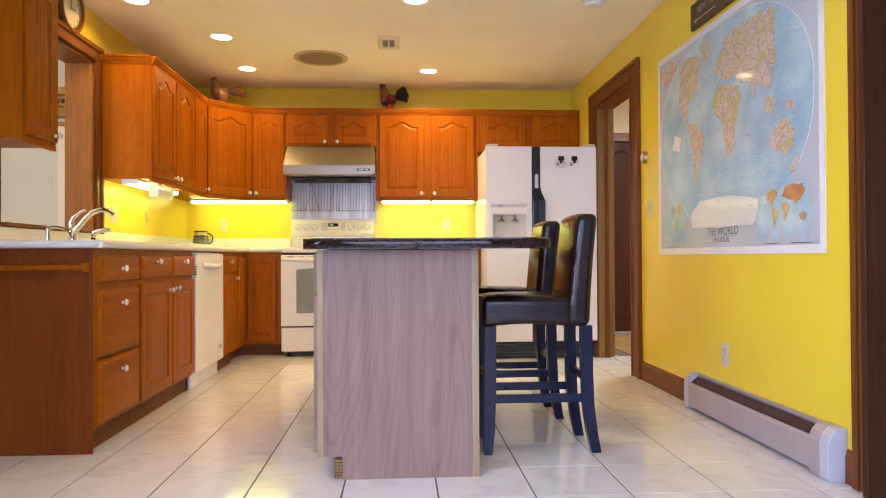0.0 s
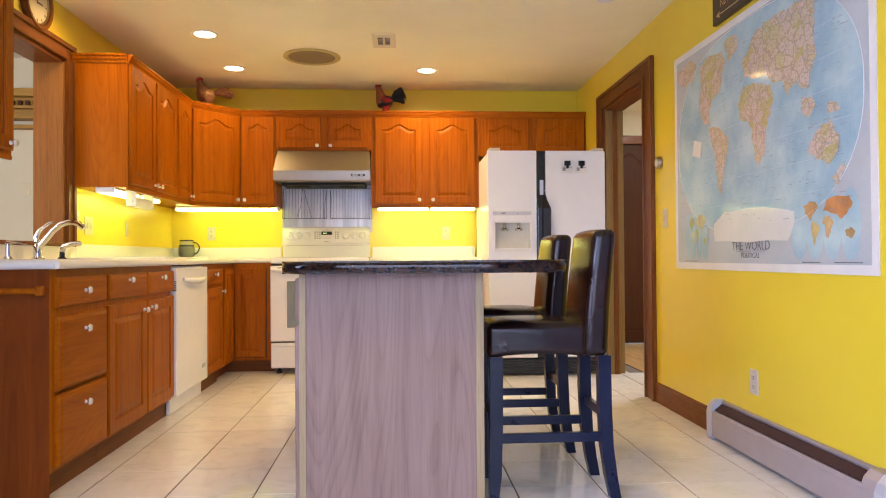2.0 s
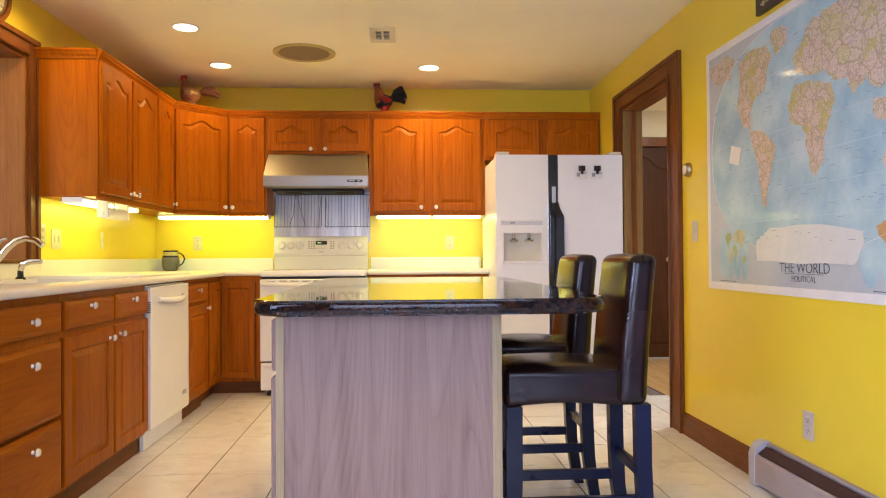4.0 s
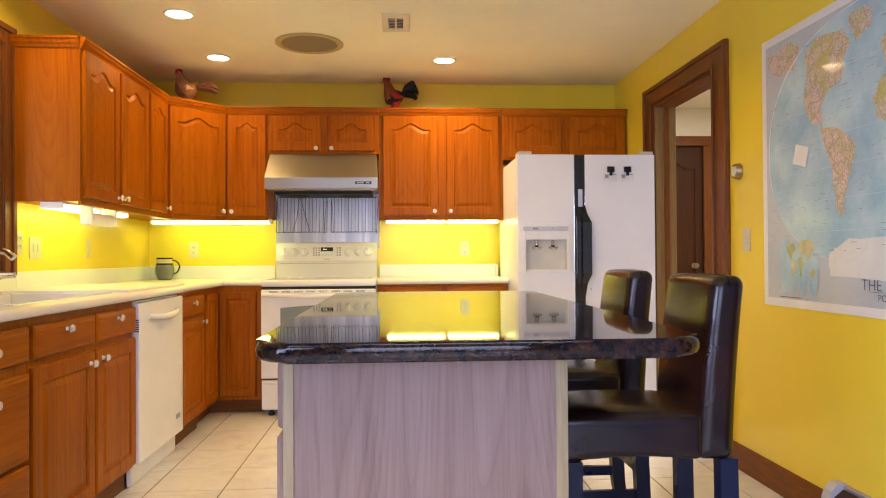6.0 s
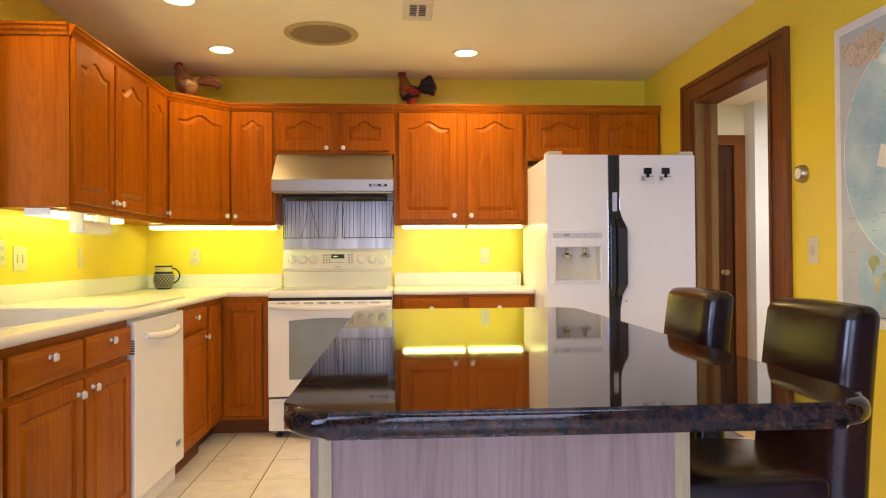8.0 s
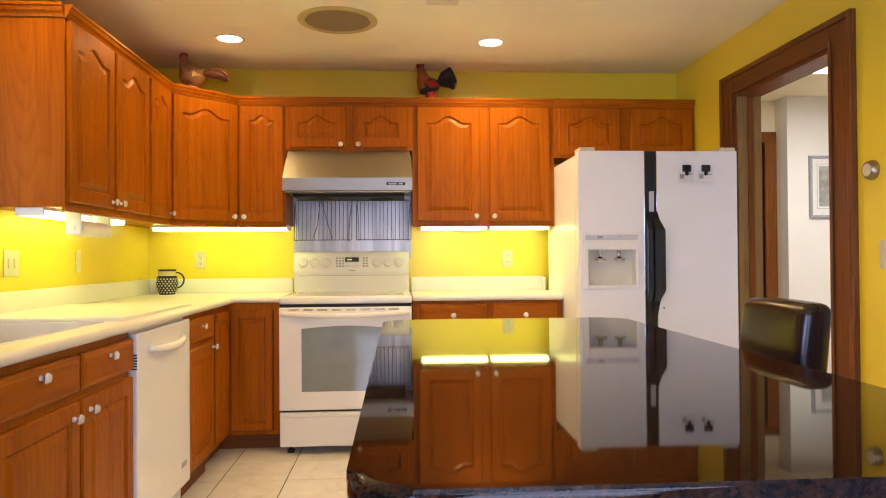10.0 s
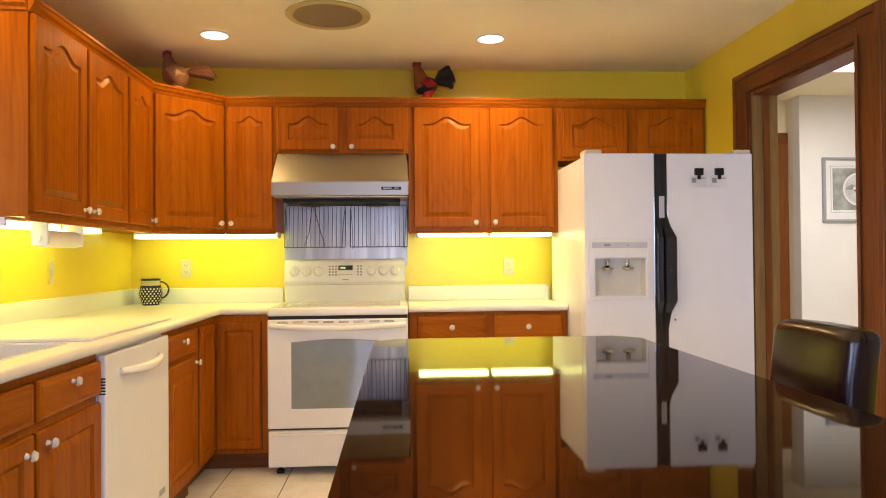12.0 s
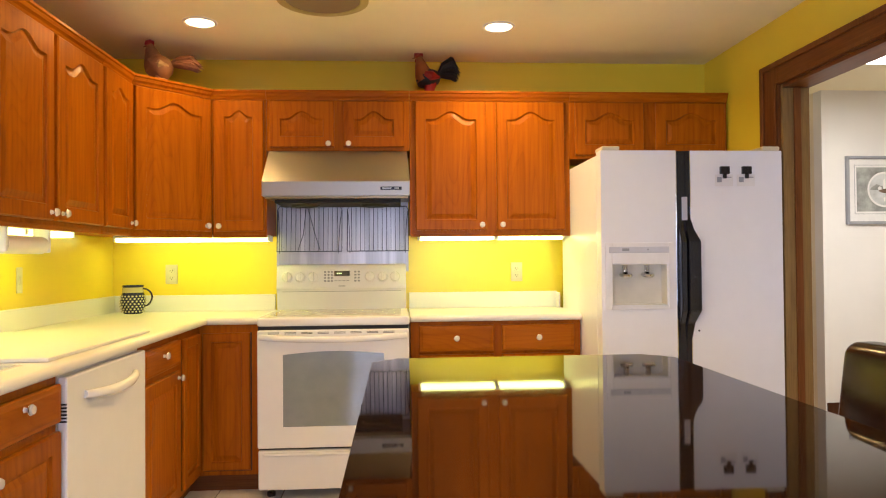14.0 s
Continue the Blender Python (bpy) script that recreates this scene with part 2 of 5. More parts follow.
# Dark blue for unseen rear walls, chosen to dim and tint stool reflections.
REAR_DIM = paint("rear_reflection_dimmer", (0.15, 0.17, 0.22))
CREAM = paint("cream_paint", (0.78, 0.70, 0.52))
WHITE_WALL = paint("white_paint", (0.78, 0.76, 0.72))
BEIGE = paint("beige_paint", (0.62, 0.58, 0.46))
CEIL = paint("ceiling_paint", (0.94, 0.88, 0.64), 0.8)
GROUT = paint("grout", (0.10, 0.078, 0.068), 0.9, 0.2)
TILE = tile_mat("marbled_tile")
COUNTER = paint("counter_white", (0.80, 0.78, 0.74), 0.28, 0.02, 0.03)
BASIN = plain("sink_white", (0.78, 0.77, 0.75), 0.15, var=0.02)
ENAMEL = plain("white_enamel", (0.84, 0.835, 0.83), 0.22, var=0.015)
FRIDGE_W = plain("fridge_white", (0.81, 0.81, 0.825), 0.30, var=0.015)
IVORY = plain("ivory_plastic", (0.62, 0.56, 0.40), 0.35)
WHITE_P = plain("white_plastic", (0.80, 0.79, 0.78), 0.35)
GREY_P = plain("grey_plastic", (0.30, 0.31, 0.33), 0.4)
BLACK = plain("black_plastic", (0.012, 0.012, 0.014), 0.25)
DARK = plain("dark_gap", (0.006, 0.006, 0.006), 0.6)
STEEL = steel_brushed("brushed_steel", rough=0.36)
STEEL_V = steel_brushed("steel_sheet", (40, 900, 2), 0.42, (0.46, 0.44, 0.42), (6, 1, 0.3))
RACK = plain("dark_wire", (0.05, 0.05, 0.055), 0.35)
CHROME = plain("chrome", (0.75, 0.74, 0.72), 0.08, 1.0, var=0.03)
KNOB_W = plain("porcelain_knob", (0.72, 0.66, 0.60), 0.12, coat=0.5)
GRANITE = granite_dark("polished_granite")
LEATHER = leather("brown_leather")
# Navy base puts the blue daylight reflection into the dark wood's colour.
ESPRESSO = plain("espresso_blue_sheen", (0.006, 0.010, 0.034), 0.28)
ESPRESSO.node_tree.nodes["Principled BSDF"].inputs["Specular IOR Level"].default_value = 0.3
# Base colour raised to a pale blue-grey that stands for the reflected window.
GLASS_OVEN = plain("oven_glass", (0.25, 0.28, 0.29), 0.05, var=0.08, coat=0.6)
COOKGLASS = plain("cooktop_glass", (0.62, 0.61, 0.59), 0.06, var=0.03)
HEATER = plain("heater_enamel", (0.37, 0.31, 0.305), 0.35)
HEATER_W = plain("heater_cap", (0.46, 0.46, 0.50), 0.3)
BROWN_GAP = plain("heater_slot", (0.050, 0.018, 0.018), 0.85)
PAPER = plain("paper_white", (0.76, 0.75, 0.73), 0.3)
OCEAN = ocean_mat("map_ocean", (0.23, 0.42, 0.53), (0.50, 0.66, 0.65))
ICE = ocean_mat("map_ice", (0.66, 0.66, 0.60), (0.74, 0.72, 0.66))
OCEAN_EDGE = ocean_mat("map_border", (0.43, 0.47, 0.49), (0.51, 0.54, 0.54))
LAND = land_mat("map_land")
INK = plain("map_ink", (0.07, 0.07, 0.09), 0.4)
GOLD_INK = plain("sign_gold", (0.52, 0.42, 0.25), 0.4)
SIGN = plain("sign_brown", (0.035, 0.016, 0.010), 0.35)
BRASS = plain("aged_brass", (0.42, 0.33, 0.20), 0.3, 1.0)
RED_F = plain("rooster_red", (0.30, 0.012, 0.010), 0.5, var=0.3)
BLACK_F = plain("rooster_black", (0.012, 0.014, 0.016), 0.4, var=0.3)
RUST_F = plain("rooster_rust", (0.30, 0.085, 0.02), 0.5, var=0.3)
HEN_F = plain("hen_buff", (0.26, 0.115, 0.045), 0.7, var=0.45)
HEN_W = plain("hen_wing", (0.46, 0.28, 0.12), 0.7, var=0.4)
HEN_T = plain("hen_tail", (0.16, 0.06, 0.025), 0.6, var=0.3)
LAMP_ON = glow("downlight_on", (1.0, 0.74, 0.38), 14.0)
TUBE_ON = glow("undercabinet_on", (0.92, 1.0, 0.28), 10.0)
SKY_PANEL = glow("hall_fixture_on", (1.0, 0.98, 0.95), 4.0)
DISPLAY = plain("clock_display", (0.01, 0.012, 0.01), 0.1)
LED = glow("display_digits", (0.35, 0.9, 0.3), 1.0)
MAT_GREY = plain("picture_print", (0.30, 0.31, 0.29), 0.5, var=0.5)
GLASS = glass_mat("window_glass")


# ---- mesh helpers ----
from mathutils.geometry import tessellate_polygon


def part(name, bm, material, parent=None, label=""):
    """Links a bmesh as one mesh object, under a thing or a part."""
    bmesh.ops.recalc_face_normals(bm, faces=bm.faces)
    me = bpy.data.meshes.new(name)
    bm.to_mesh(me)
    bm.free()
    flat = [not p.use_smooth for p in me.polygons]
    if not all(flat):
        me.set_sharp_from_angle(angle=radians(38))
        for p, f in zip(me.polygons, flat):
            p.use_smooth = not f
    for m in material if isinstance(material, (list, tuple)) else [material]:
        me.materials.append(m)
    ob = new(name, me)
    if parent:
        ob.parent = parent
    if label:
        ob["label"] = label
    return ob


def thing(name, label, category, m=None, group="", kind=""):
    ob = new(name)
    ob.empty_display_size = 0.1
    if m is not None:
        ob.matrix_world = m
    return tagged(ob, label, category, group, kind)


def structure(name, bm, material, label="", category=""):
    return tagged(part(name, bm, material), label, category, "", "structure")


def box(x0, x1, y0, y1, z0, z1, bevel=0.0, bm=None, seg=2):
    out = bm or bmesh.new()
    b = bmesh.new() if bevel and bm else out
    vs = [b.verts.new(c) for c in ((x0, y0, z0), (x1, y0, z0), (x1, y1, z0), (x0, y1, z0), (x0, y0, z1), (x1, y0, z1), (x1, y1, z1), (x0, y1, z1))]
    for f in ((0, 3, 2, 1), (4, 5, 6, 7), (0, 1, 5, 4), (1, 2, 6, 5), (2, 3, 7, 6), (3, 0, 4, 7)):
        b.faces.new([vs[i] for i in f])
    if bevel:
        bmesh.ops.bevel(b, geom=list(b.edges), offset=bevel, segments=seg, affect="EDGES", profile=0.5)
        if b is not out:
            merge(out, b)
    return out


def merge(a, b):
    """Adds the bmesh b to a and frees it."""
    idx = {}
    for v in b.verts:
        idx[v] = a.verts.new(v.co)
    for f in b.faces:
        g = a.faces.new([idx[v] for v in f.verts])
        g.smooth, g.material_index = f.smooth, f.material_index
    b.free()
    return a


def boxes(*specs, bevel=0.0):
    bm = bmesh.new()
    for s in specs:
        box(*s, bevel=bevel, bm=bm)
    return bm


def moved(bm, m):
    bmesh.ops.transform(bm, matrix=m, verts=list(bm.verts))
    return bm


def lathe(profile, seg=20, m=None, bm=None):
    """A turned body about z from (radius, height) pairs."""
    b = bmesh.new()
    rings = []
    for r, z in profile:
        if r < 1e-6:
            rings.append([b.verts.new((0, 0, z))])
        else:
            rings.append([b.verts.new((r * math.cos(a), r * math.sin(a), z)) for a in (2 * math.pi * i / seg for i in range(seg))])
    for p, q in zip(rings, rings[1:]):
        for i in range(seg):
            j = (i + 1) % seg
            c = [p[i % len(p)], p[j % len(p)], q[j % len(q)], q[i % len(q)]]
            c = list(dict.fromkeys(c))
            if len(c) > 2:
                f = b.faces.new(c)
                f.smooth = True
    if m is not None:
        moved(b, m)
    return merge(bm, b) if bm else b


def tube(points, radius, seg=10, bm=None, caps=True):
    """A round bar along points; radius may be a list."""
    b = bmesh.new()
    pts = [Vector(p) for p in points]
    rad = radius if isinstance(radius, (list, tuple)) else [radius] * len(pts)
    rings, side = [], None
    for i, p in enumerate(pts):
        d = (pts[min(i + 1, len(pts) - 1)] - pts[max(i - 1, 0)]).normalized()
        if side is None:
            side = d.orthogonal().normalized()
        side = (side - d * side.dot(d)).normalized()
        up = d.cross(side)
        rings.append([b.verts.new(p + rad[i] * (math.cos(a) * side + math.sin(a) * up)) for a in (2 * math.pi * k / seg for k in range(seg))])
    for p, q in zip(rings, rings[1:]):
        for k in range(seg):
            f = b.faces.new((p[k], p[(k + 1) % seg], q[(k + 1) % seg], q[k]))
            f.smooth = True
    if caps:
        b.faces.new(rings[0][::-1])
        b.faces.new(rings[-1])
    return merge(bm, b) if bm else b


def prism(outline, z0, z1, bevel=0.0, seg=3):
    """An upright prism over a plan outline, its top and bottom edges rounded by bevel."""
    b = bmesh.new()
    lo = [b.verts.new((x, y, z0)) for x, y in outline]
    hi = [b.verts.new((x, y, z1)) for x, y in outline]
    n = len(outline)
    top, bot = b.faces.new(hi), b.faces.new(lo[::-1])
    for i in range(n):
        b.faces.new((lo[i], lo[(i + 1) % n], hi[(i + 1) % n], hi[i]))
    if bevel:
        ed = list({e for f in (top, bot) for e in f.edges})
        bmesh.ops.bevel(b, geom=ed, offset=bevel, segments=seg, affect="EDGES", profile=0.5)
        for f in b.faces:
            f.smooth = len(f.verts) == 4
    return b


def sweep_profile(profile, a, b_, bm=None):
    """A straight moulding: profile (out, up) pairs swept from a to b_; out lies to the right of the way in plan."""
    b = bmesh.new()
    a, b_ = Vector(a), Vector(b_)
    d = (b_ - a).normalized()
    out = Vector((d.y, -d.x, 0)).normalized() if abs(d.z) < 0.9 else Vector((1, 0, 0))
    up = Vector((0, 0, 1))
    r1 = [b.verts.new(a + out * o + up * u) for o, u in profile]
    r2 = [b.verts.new(b_ + out * o + up * u) for o, u in profile]
    n = len(profile)
    for i in range(n):
        b.faces.new((r1[i], r1[(i + 1) % n], r2[(i + 1) % n], r2[i]))
    b.faces.new(r1[::-1])
    b.faces.new(r2)
    return merge(bm, b) if bm else b


def rounded_rect(x0, x1, y0, y1, r, seg=6):
    pts = []
    for cx, cy, a0 in ((x1 - r, y1 - r, 0), (x0 + r, y1 - r, 90), (x0 + r, y0 + r, 180), (x1 - r, y0 + r, 270)):
        for i in range(seg + 1):
            a = radians(a0 + 90 * i / seg)
            pts.append((cx + r * math.cos(a), cy + r * math.sin(a)))
    return pts


def panel_loop(u0, u1, z0, z1, arch):
    """Points round a panel, its top edge lifted in the middle by arch."""
    n, k = 18, 4
    pts = [(u0 + (u1 - u0) * i / k, z0) for i in range(k)]
    pts += [(u1, z0 + (z1 - arch - z0) * i / k) for i in range(k)]
    for i in range(n):
        t = 1 - 2 * i / n
        lift = (0.5 + 0.5 * math.cos(math.pi * t / 0.72)) if abs(t) < 0.72 else 0
        pts.append(((u0 + u1) / 2 + t * (u1 - u0) / 2, z1 - arch + arch * lift))
    pts += [(u0, z1 - arch - (z1 - arch - z0) * i / k) for i in range(k)]
    return pts


def framed_front(u0, u1, z0, z1, y, thick=0.02, stile=0.058, arch=0.0, raised=True):
    """A cabinet front: rounded rim, frame, sunk groove and raised field; y is its face."""
    b = bmesh.new()
    s = stile
    loops = [(u0, u1, z0, z1, 0, y + thick), (u0, u1, z0, z1, 0, y + 0.006), (u0 + 0.005, u1 - 0.005, z0 + 0.005, z1 - 0.005, 0, y)]
    if raised:
        loops += [(u0 + s, u1 - s, z0 + s, z1 - s, arch, y), (u0 + s + 0.005, u1 - s - 0.005, z0 + s + 0.005, z1 - s - 0.005, arch, y + 0.009),
                  (u0 + s + 0.012, u1 - s - 0.012, z0 + s + 0.012, z1 - s - 0.012, arch, y + 0.009), (u0 + s + 0.034, u1 - s - 0.034, z0 + s + 0.034, z1 - s - 0.034, arch * 0.95, y + 0.002)]
    else:
        loops += [(u0 + 0.014, u1 - 0.014, z0 + 0.014, z1 - 0.014, 0, y - 0.001), (u0 + 0.020, u1 - 0.020, z0 + 0.020, z1 - 0.020, 0, y - 0.003)]
    rings = [[b.verts.new((u, l[5], z)) for u, z in panel_loop(*l[:5])] for l in loops]
    n = len(rings[0])
    for p, q in zip(rings, rings[1:]):
        for i in range(n):
            b.faces.new((p[i], p[(i + 1) % n], q[(i + 1) % n], q[i]))
    b.faces.new(rings[-1])
    b.faces.new(rings[0][::-1])
    return b


KNOB = [(0, 0), (0.010, 0), (0.0085, 0.003), (0.006, 0.010), (0.009, 0.014), (0.0145, 0.018), (0.0155, 0.023), (0.012, 0.029), (0, 0.031)]
RING = [(0.0155, 0.0185), (0.0168, 0.020), (0.0155, 0.0215)]


def knob(u, y, z, parent, m=None):
    """A small porcelain knob with a metal ring, on a face at depth y."""
    at = (m or Matrix()) @ pose(u, y, z, 90)
    k = part("knob", lathe(KNOB, 14, at), KNOB_W, parent, "small white porcelain knob")
    part("ring", lathe(RING, 14, at), CHROME, k)


def door_part(name, parent, u0, u1, z0, z1, knob_at=None, arch=0.045, raised=True, m=None, mat=None, stile=0.058):
    b = framed_front(u0, u1, z0, z1, -0.02, 0.02, stile, arch, raised)
    if m is not None:
        moved(b, m)
    d = part(name, b, mat or (OAK if raised else OAK_H), parent)
    if knob_at:
        knob(knob_at[0], -0.0205, knob_at[1], d, m)
    return d


def text_part(words, size, m, material, parent, name="lettering"):
    c = bpy.data.curves.new(name, "FONT")
    c.body, c.size, c.align_x, c.align_y, c.extrude = words, size, "CENTER", "CENTER", 0.0003
    c.offset = -0.012 * size
    tmp = new(name + "_curve", c)
    bpy.context.view_layer.update()
    me = bpy.data.meshes.new_from_object(tmp.evaluated_get(bpy.context.evaluated_depsgraph_get()))
    bpy.data.objects.remove(tmp)
    bpy.data.curves.remove(c)
    me.transform(m)
    me.materials.clear()
    me.materials.append(material)
    ob = new(name, me)
    ob.parent = parent
    return ob


# ---- the room ----
XL, XR, YB, YF, ZC = -1.80, 1.815, 6.0, -3.2, 2.432      # left, right, far, rear walls; ceiling
DY0, DY1, DZ = 4.240, 5.130, 2.085                        # doorway to the hall
PY0, PY1, PZ0, PZ1 = 2.95, 4.025, 1.005, 2.115           # pass-through to the next room
EY0, EY1, EZ = 0.90, 1.758, 2.06                          # dark door behind the heater

structure("wall_north", box(XL - 0.12, XR + 0.12, YB, YB + 0.12, 0, ZC), YELLOW, "yellow painted wall behind the cabinets", "wall")
structure("wall_east", boxes((XR, XR + 0.12, DY1, YB, 0, ZC), (XR, XR + 0.12, DY0, DY1, DZ, ZC), (XR, XR + 0.12, EY1, DY0, 0, ZC),
                             (XR, XR + 0.12, EY0, EY1, EZ, ZC)), YELLOW, "yellow painted wall with a doorway", "wall")
structure("wall_east_rear", box(XR, XR + 0.12, YF, EY0, 0, ZC), REAR_DIM, "unseen wall, made dim blue to tint reflections", "wall")
structure("wall_west", boxes((XL - 0.16, XL, PY1, YB, 0, ZC), (XL - 0.16, XL, PY0, PY1, PZ1, ZC), (XL - 0.16, XL, PY0, PY1, 0, PZ0),
                             (XL - 0.16, XL, 2.3, PY0, 0, ZC)), YELLOW, "yellow painted wall with a pass-through", "wall")
structure("wall_west_rear", boxes((XL - 0.16, XL, 0.35, 2.3, 0, ZC), (XL - 0.16, XL, -1.75, 0.35, 0, 0.65), (XL - 0.16, XL, -1.75, 0.35, 2.05, ZC), (XL - 0.16, XL, YF, -1.75, 0, ZC)), REAR_DIM, "unseen wall, made dim blue, with an added side window", "wall")
WX0, WX1, WZ1 = -0.95, 1.55, 2.1
structure("wall_south", boxes((XL, WX0, YF - 0.12, YF, 0, ZC), (WX1, XR, YF - 0.12, YF, 0, ZC), (WX0, WX1, YF - 0.12, YF, WZ1, ZC)), REAR_DIM, "unseen wall, made dim blue, with glass doors", "wall")
structure("ceiling", box(XL - 0.16, XR + 0.12, YF - 0.12, YB + 0.12, ZC, ZC + 0.1), CEIL, "smooth off-white painted ceiling", "ceiling")

# glass doors behind the walk
gd = tagged(thing("window_1", "wide glass doors with white frames", "window"), kind="structure")
for a, b_ in ((WX0, (WX0 + WX1) / 2), ((WX0 + WX1) / 2, WX1)):
    fr = boxes((a, a + 0.07, YF - 0.08, YF - 0.03, 0, WZ1), (b_ - 0.07, b_, YF - 0.08, YF - 0.03, 0, WZ1), (a + 0.07, b_ - 0.07, YF - 0.08, YF - 0.03, WZ1 - 0.09, WZ1),
               (a + 0.07, b_ - 0.07, YF - 0.08, YF - 0.03, 0, 0.14))
    f = part("window_frame", fr, ENAMEL, gd)
    pane = part("pane", box(a + 0.07, b_ - 0.07, YF - 0.06, YF - 0.055, 0.14, WZ1 - 0.09), GLASS, f)
    pane.visible_shadow = False
# Unseen side window, added where the side lamp stands.
sw = tagged(thing("window_3", "unseen side window, added to go with the fill lamp", "window"), kind="structure")
f = part("window_frame", boxes((XL - 0.10, XL - 0.05, -1.75, -1.69, 0.65, 2.05), (XL - 0.10, XL - 0.05, 0.29, 0.35, 0.65, 2.05), (XL - 0.10, XL - 0.05, -1.69, 0.29, 1.99, 2.05), (XL - 0.10, XL - 0.05, -1.69, 0.29, 0.65, 0.71), (XL - 0.10, XL - 0.05, -0.73, -0.67, 0.71, 1.99)), ENAMEL, sw)
for y0 in (-1.69, -0.67):
    pane = part("pane", box(XL - 0.08, XL - 0.075, y0, y0 + 0.96, 0.71, 1.99), GLASS, f)
    pane.visible_shadow = False
structure("ground", box(-40, 40, -60, YF - 0.12, -0.12, -0.05), plain("lawn", (0.06, 0.10, 0.03), 0.9, var=0.4), "green lawn outside the glass doors", "ground")

# casing with a raised outer band
def casing(name, parent, axis, face, a, b, z0, z1, out, mat_v=TRIM, mat_h=TRIM_Y, width=0.105, foot=0.0, head=None):
    """Upright and head boards round an opening a..b in a wall along y; face: wall's x, out: +1 or -1 into the room."""
    head = head or width

    def board(lo, hi, zb, zt, flat, mat, nm):
        bm = bmesh.new()
        x = sorted((face, face + out * 0.018))
        box(x[0], x[1], lo, hi, zb, zt, 0.003, bm)
        return part(nm, bm, mat, parent)
    board(a - width, a, z0 + foot, z1 + head, 0, mat_v, "side_casing")
    board(b, b + width, z0 + foot, z1 + head, 0, mat_v, "side_casing")
    board(a, b, z1, z1 + head, 0, mat_h, "head_casing")
    x = sorted((face + out * 0.018, face + out * 0.030))
    part("outer_band", boxes((x[0], x[1], a - width, a - width + 0.03, z0 + foot, z1 + head), (x[0], x[1], b + width - 0.03, b + width, z0 + foot, z1 + head),
                             (x[0], x[1], a - width + 0.03, b + width - 0.03, z1 + head - 0.03, z1 + head), bevel=0.004), mat_v, parent)
    part("inner_bead", boxes((x[0], x[0] + 0.006, a - 0.022, a - 0.004, z0 + foot, z1 + 0.022), (x[0], x[0] + 0.006, b + 0.004, b + 0.022, z0 + foot, z1 + 0.022),
                             (x[0], x[0] + 0.006, a - 0.004, b + 0.004, z1 + 0.004, z1 + 0.022), bevel=0.002), mat_v, parent)


d1 = tagged(thing("door_1", "open doorway cased in dark stained wood", "doorway"), kind="structure")
casing("casing", d1, "y", XR, DY0, DY1, 0, DZ, -1, width=0.16, head=0.12)
part("jamb", boxes((XR - 0.004, XR + 0.135, DY1 - 0.018, DY1, 0, DZ), bevel=0.002), JAMB, d1, "worn plain wood jamb")
part("jamb", boxes((XR - 0.004, XR + 0.135, DY0, DY0 + 0.018, 0, DZ), bevel=0.002), TRIM, d1)
part("head_jamb", boxes((XR - 0.004, XR + 0.135, DY0 + 0.018, DY1 - 0.018, DZ - 0.018, DZ), bevel=0.002), TRIM_Y, d1)
part("door_stop", boxes((XR + 0.05, XR + 0.085, DY0 + 0.018, DY0 + 0.030, 0, DZ - 0.018), (XR + 0.05, XR + 0.085, DY1 - 0.030, DY1 - 0.018, 0, DZ - 0.018), bevel=0.002), TRIM, d1)

d2 = tagged(thing("door_2", "closed dark wood door in a cased opening", "door"), kind="structure")
casing("casing", d2, "y", XR, EY0, EY1, 0, EZ, -1, width=0.085)
part("leaf", box(XR + 0.03, XR + 0.07, EY0, EY1, 0.005, EZ, 0.002), DOOR_DARK, d2)
part("jamb", boxes((XR - 0.05, XR + 0.12, EY1 - 0.03, EY1 - 0.002, 0, EZ - 0.01), (XR - 0.05, XR + 0.12, EY0 + 0.002, EY0 + 0.03, 0, EZ - 0.01), bevel=0.003), DOOR_DARK, d2)

w2 = tagged(thing("window_2", "wood-cased pass-through opening above the sink", "opening"), kind="structure")
casing("casing", w2, "y", XL, PY0, PY1, PZ0 - 0.0, PZ1, 1, width=0.10)
part("jamb", boxes((XL - 0.17, XL + 0.003, PY1 - 0.02, PY1, PZ0, PZ1), (XL - 0.17, XL + 0.003, PY0, PY0 + 0.02, PZ0, PZ1), bevel=0.002), JAMB_RED, w2)
part("head_jamb", boxes((XL - 0.17, XL + 0.003, PY0 + 0.02, PY1 - 0.02, PZ1 - 0.02, PZ1), bevel=0.002), TRIM_Y, w2)
part("window_sill", boxes((XL - 0.17, XL + 0.03, PY0 + 0.02, PY1 - 0.02, PZ0 + 0.001, PZ0 + 0.022), bevel=0.004), TRIM_Y, w2)

# baseboards with a moulded top
BASE = [(0, 0), (0.014, 0), (0.014, 0.098), (0.010, 0.108), (0.010, 0.116), (0.004, 0.126), (0, 0.126)]
for y0, y1 in ((3.215, DY0 - 0.16), (EY1 + 0.085, 1.903)):
    structure("baseboard", sweep_profile([(-o, u) for o, u in BASE], (XR, y0, 0), (XR, y1, 0)), TRIM_Y, "dark wood baseboard along the yellow wall", "baseboard")

# hall beyond the doorway
HX1, HY0, HY1 = 4.6, 2.6, 6.75
structure("wall_hall_end", box(3.05, HX1 + 0.1, HY1, HY1 + 0.1, 0, 2.46), WHITE_WALL, "white hall wall with a framed print", "wall")
structure("wall_hall_recess", boxes((1.935, 2.22, 6.93, 7.03, 0, 2.46), (2.22, 3.00, 6.93, 7.03, 2.13, 2.46), (3.00, 3.06, 6.93, 7.03, 0, 2.46)), CREAM, "cream wall of the hall recess", "wall")
